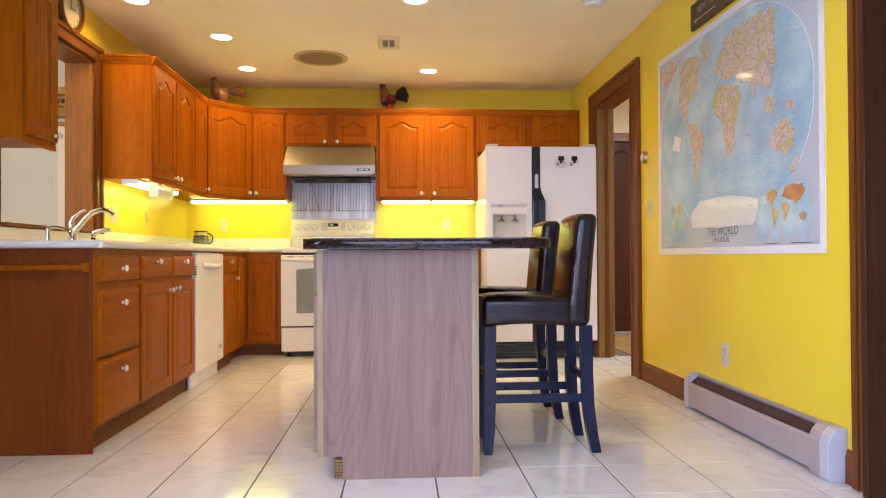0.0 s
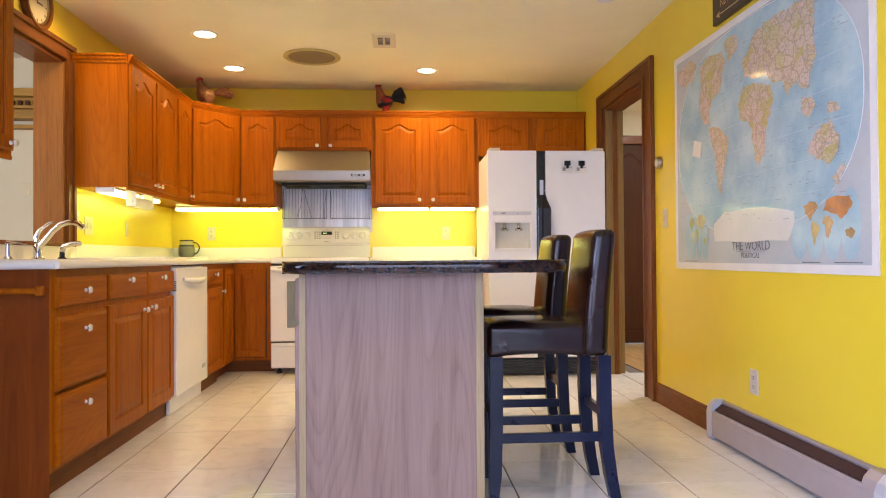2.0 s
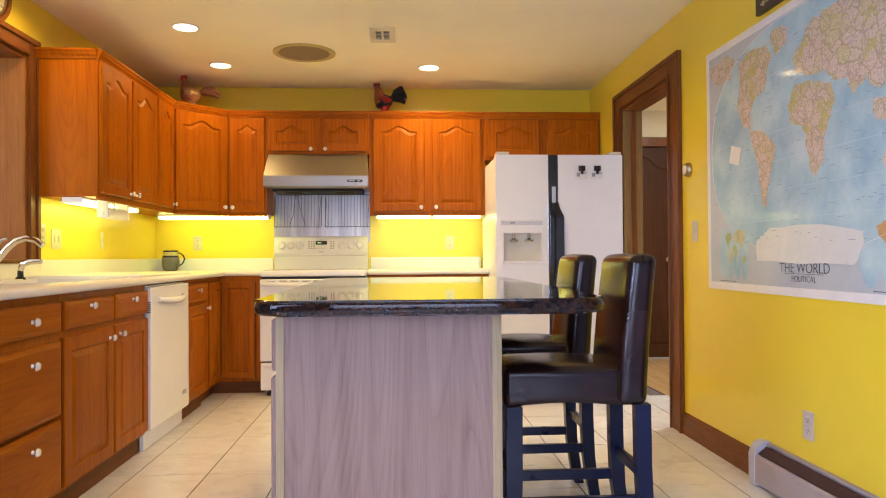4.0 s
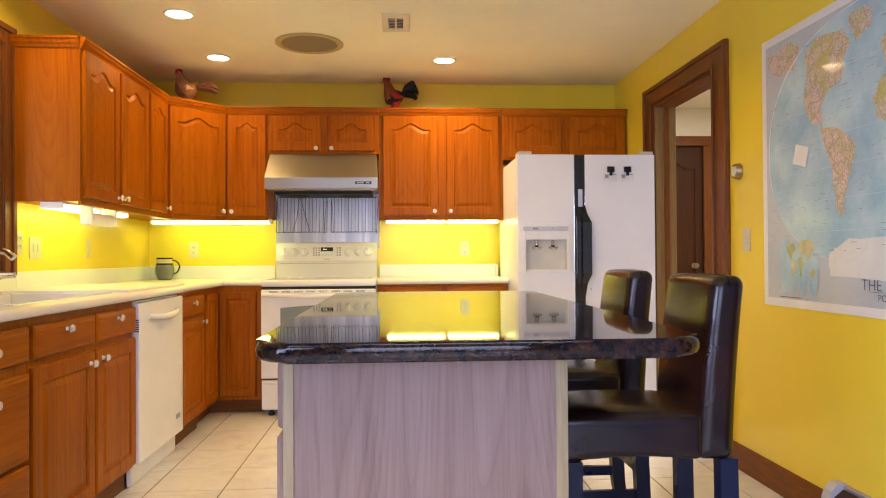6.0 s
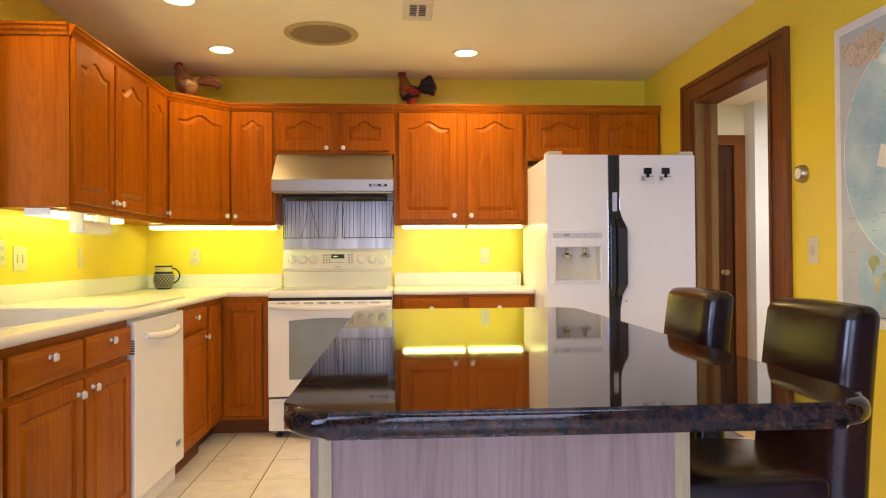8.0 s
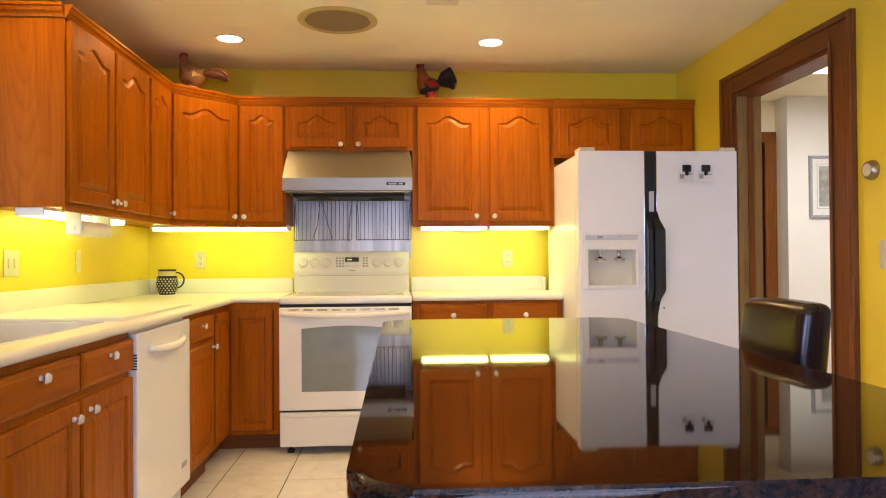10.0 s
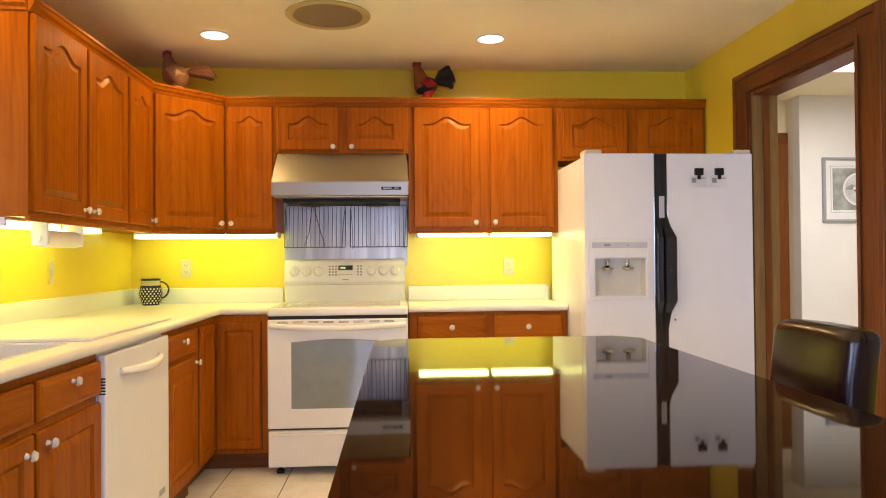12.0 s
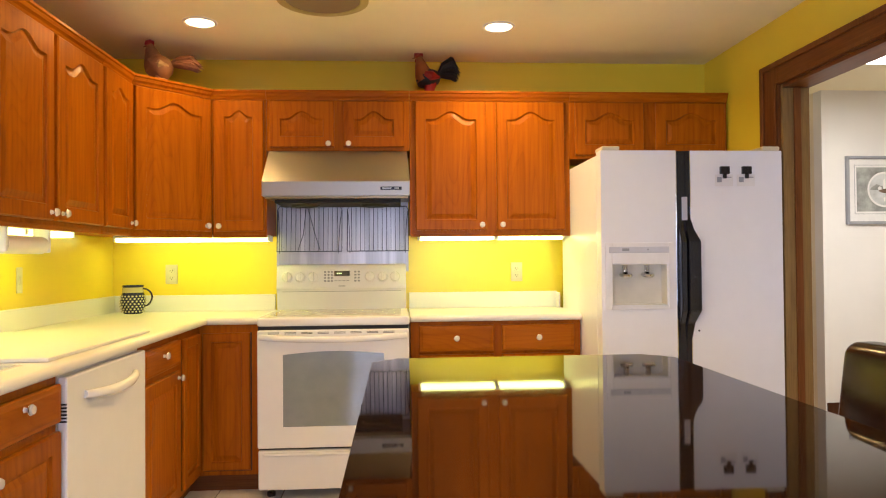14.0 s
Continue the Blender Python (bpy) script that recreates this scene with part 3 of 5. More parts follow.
structure("wall_hall_corner", box(3.05, 3.12, HY1 + 0.1, 7.03, 0, 2.46), CREAM, "cream side of the hall recess", "wall")
structure("wall_hall_east", box(HX1, HX1 + 0.1, HY0, HY1, 0, 2.46), WHITE_WALL, "white hall wall", "wall")
structure("wall_hall_south", box(1.935, HX1 + 0.1, HY0 - 0.1, HY0, 0, 2.46), WHITE_WALL, "white hall wall", "wall")
structure("wall_hall_west", boxes((XR + 0.12, XR + 0.13, HY0, DY0, 0, 2.46), (XR + 0.12, XR + 0.13, DY1, 7.05, 0, 2.46), (XR + 0.12, XR + 0.13, DY0, DY1, DZ + 0.02, 2.46)), WHITE_WALL, "white hall wall", "wall")
structure("ceiling_hall", box(1.935, HX1 + 0.1, HY0 - 0.1, 7.15, 2.46, 2.56), CEIL, "white hall ceiling", "ceiling")
structure("baseboard", boxes((3.06, HX1, HY1 - 0.015, HY1, 0, 0.13), bevel=0.003), DOOR_DARK, "dark baseboard in the hall", "baseboard")
d3 = tagged(thing("door_3", "dark panelled hall door in a wooden casing", "door"), kind="structure")
part("leaf", moved(framed_front(2.22, 3.0, 0.01, 2.13, 6.95, 0.04, 0.12, 0.12), Matrix()), DOOR_DARK, d3)
part("side_casing", boxes((2.945, 3.045, 6.905, 6.93, 0, 2.16), (2.19, 2.27, 6.905, 6.93, 0, 2.16), bevel=0.004), TRIM, d3)
part("head_casing", boxes((2.19, 3.045, 6.902, 6.93, 2.10, 2.19), bevel=0.004), TRIM_Y, d3)
part("handle", lathe([(0, 0), (0.025, 0), (0.012, 0.01), (0.012, 0.03), (0.028, 0.045), (0.022, 0.065), (0, 0.07)], 14, pose(2.86, 6.948, 0.98, 90)), BRASS, d3)

# next room beyond the pass-through
RX0, RY1, RZ = -5.2, 6.36, 2.78
structure("wall_far_room", box(RX0 - 0.1, RX0, 1.0, RY1, 0, RZ), BEIGE, "pale beige wall of the next room", "wall")
structure("wall_far_room_north", box(RX0 - 0.1, XL - 0.16, RY1, RY1 + 0.1, 0, RZ), BEIGE, "pale beige wall of the next room", "wall")
structure("wall_far_room_south", box(RX0 - 0.1, XL - 0.16, 0.9, 1.0, 0, RZ), BEIGE, "pale beige wall of the next room", "wall")
structure("wall_far_room_side", boxes((XL - 0.17, XL - 0.16, 1.0, PY0, 0, RZ), (XL - 0.17, XL - 0.16, PY0, RY1, PZ1, RZ), (XL - 0.17, XL - 0.16, PY1, RY1, 0, PZ1), (XL - 0.17, XL - 0.16, PY0, PY1, 0, PZ0)), BEIGE, "pale beige back of the kitchen wall", "wall")
structure("ceiling_far_room", box(RX0 - 0.1, XL - 0.16, 0.9, RY1 + 0.1, RZ, RZ + 0.1), WHITE_WALL, "white ceiling of the next room", "ceiling")
structure("floor_far_room", box(RX0 - 0.1, XL - 0.17, 0.9, RY1, -0.03, 0), HALL_WOOD, "wood floor of the next room", "floor")
cn = tagged(thing("trim", "carved wooden cornice with a dentil row", "cornice"), kind="structure")
part("moulding", boxes((RX0, XL - 0.172, RY1 - 0.16, RY1, 2.40, 2.47), (RX0, XL - 0.172, RY1 - 0.10, RY1, 2.30, 2.40), (RX0, XL - 0.172, RY1 - 0.13, RY1, 2.20, 2.235), (RX0, XL - 0.172, RY1 - 0.06, RY1, 2.235, 2.30), (RX0, XL - 0.172, RY1 - 0.09, RY1, 2.12, 2.155), bevel=0.008), CORNICE, cn)
for k in range(26):
    part("dentil", box(-3.95 + 0.065 * k, -3.915 + 0.065 * k, RY1 - 0.125, RY1 - 0.101, 2.325, 2.365, 0.002), DOOR_DARK, cn)
part("pilaster", box(-3.12, -2.62, RY1 - 0.03, RY1, 0.0, 2.12, 0.004), CREAM, cn)


# ---- cabinets ----
CROWN = [(0, 0), (-0.006, 0), (-0.010, 0.012), (-0.018, 0.022), (-0.022, 0.036), (-0.028, 0.041), (-0.028, 0.052), (0, 0.052)]


def crown(parent, pts, z):
    bm = bmesh.new()
    for a, b_ in zip(pts, pts[1:]):
        sweep_profile([(-o, u) for o, u in CROWN], (*a, z), (*b_, z), bm)
    part("crown", bm, OAK_H, parent)


def wall_unit(m, w, doors, z0=1.367, z1=2.130, depth=0.295, sides=True, label="", knobs=True, arch=0.045, end_return=False):
    """doors: (u0, u1, which side the knob is on or None)."""
    c = thing("wall_cabinet", label or "honey oak wall cabinet with arched raised panels", "cabinet", m, "wall cabinets")
    part("body", box(0, w, 0, depth, z0, z1, 0.0015), OAK, c)
    if z0 < 1.5:
        part("light_rail", box(0.002, w - 0.002, -0.004, 0.014, z0 - 0.016, z0 + 0.002, 0.002), OAK_H, c)
    crown(c, ((0, depth), (0, 0), (w, 0)) if end_return else ((0, 0), (w, 0)), z1 - 0.006)
    for u0, u1, side in doors:
        k = None
        if side:
            k = ((u1 - 0.03) if side == "r" else (u0 + 0.03), z0 + 0.050 if z0 < 1.5 else z0 + 0.037)
        door_part("door", c, u0, u1, z0 + 0.020, 2.119, k, arch=arch)
    return c


def back_pose(x):
    return pose(x, 5.705, 0)


def left_pose(y, x=-1.46):
    return pose(x, y, 0, 0, 0, 90)


wall_unit(back_pose(-1.144), 0.298, [(0.012, 0.284, "l")], arch=0.035)
wall_unit(back_pose(-0.845), 0.799, [(0.018, 0.376, "r"), (0.428, 0.770, "l")], z0=1.838, label="short honey oak wall cabinet above the range hood")
wall_unit(back_pose(-0.045), 0.920, [(0.031, 0.438, "r"), (0.495, 0.890, "l")], label="two-door honey oak wall cabinet with arched panels")
wall_unit(back_pose(0.876), 0.934, [(0.031, 0.435, None), (0.506, 0.920, None)], z0=1.795, label="short honey oak wall cabinet above the refrigerator")
wall_unit(left_pose(4.100), 0.908, [(0.015, 0.442, "r"), (0.473, 0.894, "l")], depth=0.338, label="two-door honey oak wall cabinet beside the pass-through", end_return=True)
wall_unit(left_pose(5.010), 0.350, [(0.013, 0.338, "r")], depth=0.338, arch=0.035)
wall_unit(left_pose(2.525), 0.298, [(0.020, 0.282, "r")], depth=0.338, label="narrow honey oak wall cabinet with a paler edge", arch=0.035)

# the diagonal corner unit
cu = thing("corner_wall_cabinet", "honey oak corner wall cabinet with an angled door", "cabinet", None, "wall cabinets")
part("body", prism([(-1.46, 5.362), (-1.146, 5.703), (-1.146, 5.998), (-1.798, 5.998), (-1.798, 5.362)], 1.367, 2.130), OAK, cu)
ang = math.degrees(math.atan2(5.703 - 5.362, -1.146 + 1.46))
mdiag = pose(-1.46, 5.362, 0, 0, 0, ang)
wd = math.hypot(5.703 - 5.362, -1.146 + 1.46)
door_part("door", cu, 0.016, wd - 0.016, 1.387, 2.119, (wd - 0.046, 1.417), m=mdiag)
part("crown", moved(sweep_profile([(-o, u) for o, u in CROWN], (0, 0, 2.124), (wd, 0, 2.124)), mdiag), OAK_H, cu)
part("light_rail", moved(box(0.002, wd - 0.002, -0.004, 0.014, 1.351, 1.369, 0.002), mdiag), OAK_H, cu)

# base cabinets
ZT = 0.888


def base_unit(m, w, d, fronts, label, end=False):
    c = thing("base_cabinet", label, "cabinet", m, "base cabinets")
    if "sink" in label:
        part("body", boxes((0, w, 0, 0.02, 0.10, ZT), (0, 0.018, 0.02, d, 0.10, ZT), (w - 0.018, w, 0.02, d, 0.10, ZT), (0.018, w - 0.018, 0.02, d, 0.10, 0.118), (0.018, w - 0.018, d - 0.01, d, 0.118, ZT)), OAK, c)
    else:
        part("body", box(0, w, 0, d, 0.10, ZT, 0.0015), OAK, c)
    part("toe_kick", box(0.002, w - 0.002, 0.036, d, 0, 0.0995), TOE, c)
    for kind, u0, u1, z0, z1, k in fronts:
        door_part(kind, c, u0, u1, z0, z1, k, arch=0, raised=kind == "door")
    return c


def low_pose(y):
    return pose(-1.16, y, 0, 0, 0, 90)


DL = 0.636
b = base_unit(low_pose(2.525), 0.497, DL, [("drawer", 0.037, 0.482, 0.739, 0.856, (0.257, 0.797)), ("drawer", 0.037, 0.482, 0.412, 0.703, (0.257, 0.638)),
                                            ("drawer", 0.037, 0.482, 0.118, 0.396, (0.257, 0.328))], "honey oak base cabinet with three drawers")
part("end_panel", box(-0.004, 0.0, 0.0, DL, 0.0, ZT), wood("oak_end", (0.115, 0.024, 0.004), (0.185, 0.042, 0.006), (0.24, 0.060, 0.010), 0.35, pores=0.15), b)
bar = part("towel_bar", tube([(-0.030, 0.030, 0.806), (-0.030, DL - 0.02, 0.806)], 0.012, 12), OAK, b, "turned wooden towel bar")
part("bracket", boxes((-0.034, -0.004, 0.010, 0.040, 0.786, 0.826), bevel=0.008), OAK, bar)
base_unit(low_pose(3.024), 0.931, DL, [("drawer", 0.014, 0.488, 0.739, 0.856, (0.238, 0.825)), ("drawer", 0.508, 0.928, 0.739, 0.856, (0.710, 0.823)),
                                       ("door", 0.014, 0.488, 0.118, 0.712, (0.440, 0.663)), ("door", 0.508, 0.928, 0.118, 0.712, (0.556, 0.670))], "honey oak sink base cabinet with two doors")
base_unit(low_pose(4.628), 0.497, DL, [("drawer", 0.014, 0.481, 0.739, 0.856, (0.240, 0.812)), ("door", 0.014, 0.481, 0.118, 0.712, (0.447, 0.682))], "honey oak base cabinet with one drawer and door")

cb = thing("corner_base_cabinet", "honey oak corner cabinet with a folding door", "cabinet", None, "base cabinets")
part("body", prism([(-1.16, 5.127), (-1.16, 5.49), (-0.848, 5.49), (-0.848, 5.998), (-1.798, 5.998), (-1.798, 5.127)], 0.10, ZT), OAK, cb)
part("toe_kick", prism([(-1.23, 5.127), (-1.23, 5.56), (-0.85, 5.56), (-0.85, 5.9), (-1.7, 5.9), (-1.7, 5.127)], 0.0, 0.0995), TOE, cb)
lf = pose(-1.165, 5.127, 0, 0, 0, 90)
# Thin dark strips that draw the shadow line round the folding doors.
part("reveal", boxes((-1.1605, -1.1588, 5.183, 5.187, 0.122, 0.849), (-1.1605, -1.1588, 5.187, 5.470, 0.122, 0.126), (-0.894, -0.889, 5.4885, 5.4905, 0.122, 0.849), (-1.140, -0.894, 5.4885, 5.4905, 0.122, 0.126)), DARK, cb)
door_part("door", cb, 0.061, 0.342, 0.126, 0.845, None, arch=0, m=lf, stile=0.045)
door_part("door", cb, 0.018, 0.266, 0.126, 0.845, None, arch=0, m=pose(-1.16, 5.495, 0), stile=0.045)

base_unit(pose(-0.052, 5.49, 0), 0.922, 0.505, [("drawer", 0.045, 0.447, 0.728, 0.868, (0.246, 0.80)), ("drawer", 0.492, 0.886, 0.728, 0.868, (0.689, 0.80)),
                                                ("door", 0.045, 0.447, 0.118, 0.712, (0.41, 0.66)), ("door", 0.492, 0.886, 0.118, 0.712, (0.53, 0.66))], "honey oak base cabinet with two drawers and doors")

# worktops
SX0, SX1, SY0, SY1 = -1.66, -1.225, 3.06, 3.86
CT, CB = 0.925, 0.889
NOSE = [(0, 0)] + [(0.018 * math.sin(radians(a)), 0.018 - 0.018 * math.cos(radians(a))) for a in range(0, 181, 20)] + [(0, 0.036)]


def slab(xs, ys, keep):
    """One connected plate over the kept cells of a plan grid."""
    bm = bmesh.new()
    v = {(a, b): bm.verts.new((x, y, CT)) for a, x in enumerate(xs) for b, y in enumerate(ys)}
    for a, b in ((a, b) for a in range(len(xs) - 1) for b in range(len(ys) - 1)):
        if keep(a, b):
            bm.faces.new((v[a, b], v[a + 1, b], v[a + 1, b + 1], v[a, b + 1]))
    bmesh.ops.delete(bm, geom=[q for q in bm.verts if not q.link_faces], context="VERTS")
    ex = bmesh.ops.extrude_face_region(bm, geom=list(bm.faces))
    bmesh.ops.translate(bm, vec=(0, 0, CB - CT), verts=[q for q in ex["geom"] if isinstance(q, bmesh.types.BMVert)])
    return bm


wt = slab((XL + 0.0015, SX0 - 0.006, SX1 + 0.006, -1.128, -0.848), (2.505, SY0 - 0.006, SY1 + 0.006, 5.475, 5.998), lambda a, b: b == 3 or (a < 3 and not (a == 1 and b == 1)))
wk = tagged(part("worktop", wt, COUNTER), "white solid-surface worktop around the corner", "worktop")
for a, b_ in (((-1.128, 2.505, CB), (-1.128, 5.458, CB)), ((-1.128, 5.475, CB), (-0.848, 5.475, CB)), ((XL + 0.002, 2.505, CB), (-1.128, 2.505, CB))):
    part("front_edge", sweep_profile(NOSE, a, b_), COUNTER, wk)
for s_ in ((XL + 0.001, XL + 0.02, 4.132, 5.977, CT, 1.022), (XL + 0.001, -0.85, 5.978, 5.999, CT, 1.022), (XL + 0.001, XL + 0.02, 2.505, 4.13, CT, 1.003)):
    part("backsplash", box(*s_, 0.003), COUNTER, wk)
bs = bmesh.new()
box(SX0, SX1, SY0, SY1, CT - 0.19, CT - 0.175, bm=bs)
for s in ((SX0 - 0.012, SX0, SY0 - 0.012, SY1 + 0.012, CT - 0.19, CT + 0.004), (SX1, SX1 + 0.012, SY0 - 0.012, SY1 + 0.012, CT - 0.19, CT + 0.004),
          (SX0, SX1, SY0 - 0.012, SY0, CT - 0.19, CT + 0.004), (SX0, SX1, SY1, SY1 + 0.012, CT - 0.19, CT + 0.004), (SX0, SX1, 3.44, 3.465, CT - 0.19, CT - 0.02)):
    box(*s, bevel=0.004, bm=bs)
part("basin", bs, BASIN, wk, "white double sink basin")
wt = box(-0.052, 0.870, 5.475, 5.998, CB, CT)
wk2 = tagged(part("worktop", wt, COUNTER), "short white worktop between range and refrigerator", "worktop")
part("front_edge", sweep_profile(NOSE, (-0.052, 5.475, CB), (0.870, 5.475, CB)), COUNTER, wk2)
part("backsplash", boxes((-0.05, 0.858, 5.979, 5.999, CT, 1.022), bevel=0.003), COUNTER, wk2)
part("trim_strip", boxes((0.848, 0.858, 5.90, 5.978, CT, CT + 0.09), bevel=0.002), COUNTER, wk2)
tagged(part("cutting_board", box(-1.755, -1.165, 3.925, 4.78, CT + 0.001, CT + 0.013, 0.003), COUNTER), "large white cutting board lying on the worktop", "board")


# ---- appliances ----
def dishwasher():
    d = thing("dishwasher", "white built-in dishwasher with a moulded handle", "dishwasher", pose(-1.16, 3.958, 0, 0, 0, 90))
    w = 0.667
    part("body", box(0.004, w - 0.004, 0.0, 0.60, 0.10, 0.880), ENAMEL, d)
    part("door", box(0.003, w - 0.003, -0.032, -0.001, 0.112, 0.872, 0.006), ENAMEL, d)
    pts = [(0.12 + (w - 0.24) * i / 14, -0.034 - 0.035 * math.sin(math.pi * i / 14) ** 0.6, 0.80 - 0.012 * math.sin(math.pi * i / 14)) for i in range(15)]
    part("handle", tube(pts, [0.013 + 0.006 * math.sin(math.pi * i / 14) for i in range(15)], 10), ENAMEL, d)
    part("vent", boxes(*[(0.0015, 0.0045, -0.030, -0.008, 0.735 + 0.0105 * i, 0.7405 + 0.0105 * i) for i in range(6)]), DARK, d, "dark vent slots")
    part("badge", box(w - 0.13, w - 0.06, -0.0335, -0.0315, 0.20, 0.225), GREY_P, d)
    part("toe_panel", box(0.006, w - 0.006, 0.012, 0.03, 0.005, 0.10), WHITE_P, d)


dishwasher()


def kitchen_range():
    x0, w = -0.843, 0.786
    r = thing("range", "white electric range with a window oven", "range", pose(x0, 5.40, 0))
    part("body", box(0.003, w - 0.003, 0.03, 0.585, 0.06, 0.885, 0.003), ENAMEL, r)
    part("cooktop", prism(rounded_rect(0, w, -0.02, 0.56, 0.02, 4), 0.884, 0.930, 0.014, 4), ENAMEL, r)
    part("glass", box(0.045, w - 0.045, 0.05, 0.50, 0.9305, 0.9325, 0.001), COOKGLASS, r, "pale glass cooking surface")
    for u, v, rad in ((0.21, 0.15, 0.10), (0.58, 0.15, 0.085), (0.21, 0.38, 0.08), (0.58, 0.38, 0.10)):
        part("burner_ring", lathe([(rad, 0.0), (rad + 0.004, 0.0006), (rad + 0.008, 0.0)], 32, pose(u, v, 0.9328)), GREY_P, r)
    # back guard with a leaning control face
    g = bmesh.new()
    prof = [(0.54, 0.925), (0.525, 1.040), (0.510, 1.058), (0.525, 1.168), (0.538, 1.190), (0.556, 1.197), (0.588, 1.197), (0.588, 0.925)]
    a = [g.verts.new((0.012, y, z)) for y, z in prof]
    b_ = [g.verts.new((w - 0.012, y, z)) for y, z in prof]
    for i in range(len(prof)):
        g.faces.new((a[i], a[(i + 1) % len(prof)], b_[(i + 1) % len(prof)], b_[i]))
    g.faces.new(a[::-1]), g.faces.new(b_)
    bmesh.ops.bevel(g, geom=[e for e in g.edges], offset=0.004, segments=2, affect="EDGES")
    guard = part("back_guard", g, ENAMEL, r)
    part("groove", box(0.04, w - 0.04, 0.5235, 0.535, 1.036, 1.043), GREY_P, guard)
    face = lambda z: 0.510 + (z - 1.058) * 0.136
    for u in (0.075, 0.150, 0.225, 0.560, 0.635, 0.708):
        m = pose(u, face(1.122) - 0.001, 1.122, 82)
        k = part("knob", lathe([(0, 0), (0.034, 0), (0.034, 0.003), (0.029, 0.006), (0.026, 0.020), (0.022, 0.024), (0, 0.024)], 22, m), ENAMEL, guard)
        part("grip", moved(box(-0.006, 0.006, -0.027, 0.027, 0.018, 0.034, 0.003), m), ENAMEL, k)
    m = pose(0.395, face(1.143) - 0.0005, 1.143, 82)
    disp = part("display", moved(box(-0.046, 0.046, -0.015, 0.015, 0, 0.002), m), DISPLAY, guard, "small dark clock display")
    part("digits", moved(boxes(*[(-0.03 + 0.011 * i, -0.023 + 0.011 * i, -0.004, 0.004, 0.002, 0.0026) for i in range(3)]), m), LED, disp)
    for cx, n in ((0.312, 3), (0.490, 2)):
        mm = pose(cx, face(1.122) - 0.0005, 1.122, 82)
        part("keypad", moved(boxes(*[(-0.022 + 0.02 * i, -0.010 + 0.02 * i, -0.028 + 0.018 * j, -0.018 + 0.018 * j, 0, 0.0012) for i in range(n) for j in range(4)]), mm), GREY_P, guard)
    mm = pose(0.395, face(1.10) - 0.0005, 1.10, 82)
    for x in (-0.045, -0.021, 0.003, 0.027):
        part("legend_mark", moved(box(x, x + 0.015, -0.002, 0.002, 0, 0.0008), mm), GREY_P, guard)
    part("legend_mark", moved(box(-0.02, 0.02, -0.034, -0.029, 0, 0.0008), mm), GREY_P, guard)
    part("neck", box(0.006, w - 0.006, -0.005, 0.03, 0.845, 0.8835), DARK, r)
    d = part("oven_door", box(0.004, w - 0.004, -0.028, 0.029, 0.262, 0.865, 0.008), ENAMEL, r)
    part("slot", boxes(*[(0.06 + 0.084 * i, 0.06 + 0.084 * i + 0.058, -0.0288, -0.026, 0.846 + 0.006 * j, 0.8485 + 0.006 * j) for i in range(8) for j in range(2)]), DARK, d)
    pts = [(0.02 + (w - 0.04) * i / 20, -0.030 - 0.050 * (1 - abs(2 * i / 20 - 1) ** 3), 0.832 - 0.012 * math.sin(math.pi * i / 20)) for i in range(21)]
    hb = tube(pts, 0.016, 10)
    part("handle", hb, ENAMEL, d)
    gl = bmesh.new()
    ol = [(0.135, 0.372), (w - 0.135, 0.372)] + [(w - 0.135 - (w - 0.27) * i / 12, 0.740 + 0.016 * math.sin(math.pi * i / 12)) for i in range(13)]
    fa = gl.faces.new([gl.verts.new((u, -0.0285, z)) for u, z in ol])
    ext = bmesh.ops.extrude_face_region(gl, geom=[fa])
    bmesh.ops.translate(gl, vec=(0, 0.002, 0), verts=[v for v in ext["geom"] if isinstance(v, bmesh.types.BMVert)])
    part("window", gl, GLASS_OVEN, d, "oven glass with a pale window reflection in its colour")
    part("drawer", box(0.006, w - 0.006, -0.022, 0.03, 0.048, 0.250, 0.008), ENAMEL, r)
    part("drawer_lip", box(0.03, w - 0.03, -0.034, -0.02, 0.222, 0.240, 0.006), ENAMEL, r)
    part("gap", box(0.01, w - 0.01, 0.0, 0.03, 0.246, 0.264), DARK, r)
    for u in (0.06, w - 0.06):
        part("foot", lathe([(0.022, 0), (0.022, 0.02), (0.012, 0.022), (0.012, 0.062)], 12, pose(u, 0.05, 0)), BLACK, r)


kitchen_range()


def range_hood():
    h = thing("range_hood", "brushed steel range hood under the cabinet", "hood", pose(-0.845, 5.552, 0))
    w = 0.797
    b_ = bmesh.new()
    prof = [(0.0, 1.572), (0.0, 1.652), (0.150, 1.836), (0.444, 1.836), (0.444, 1.572)]
    a = [b_.verts.new((0.0 if i < 2 else 0.012, y, z)) for i, (y, z) in enumerate(prof)]
    c = [b_.verts.new((w if i < 2 else w - 0.012, y, z)) for i, (y, z) in enumerate(prof)]
    a[4].co.x, c[4].co.x = 0, w
    for i in range(5):
        if i != 4:
            b_.faces.new((a[i], a[(i + 1) % 5], c[(i + 1) % 5], c[i]))
    b_.faces.new(a[::-1]), b_.faces.new(c)
    b_.faces.new((a[4], a[0], c[0], c[4]))
    part("shell", b_, STEEL, h)
    part("lip", box(0.0, w, -0.004, 0.004, 1.570, 1.650, 0.003), STEEL, h, "brighter steel front lip")
    part("badge", boxes((w - 0.16, w - 0.045, -0.006, -0.0035, 1.602, 1.620), bevel=0.001), BLACK, h)
    part("badge_mark", boxes((w - 0.150, w - 0.100, -0.0072, -0.0055, 1.607, 1.615), (w - 0.085, w - 0.06, -0.0072, -0.0055, 1.607, 1.615)), CHROME, h)
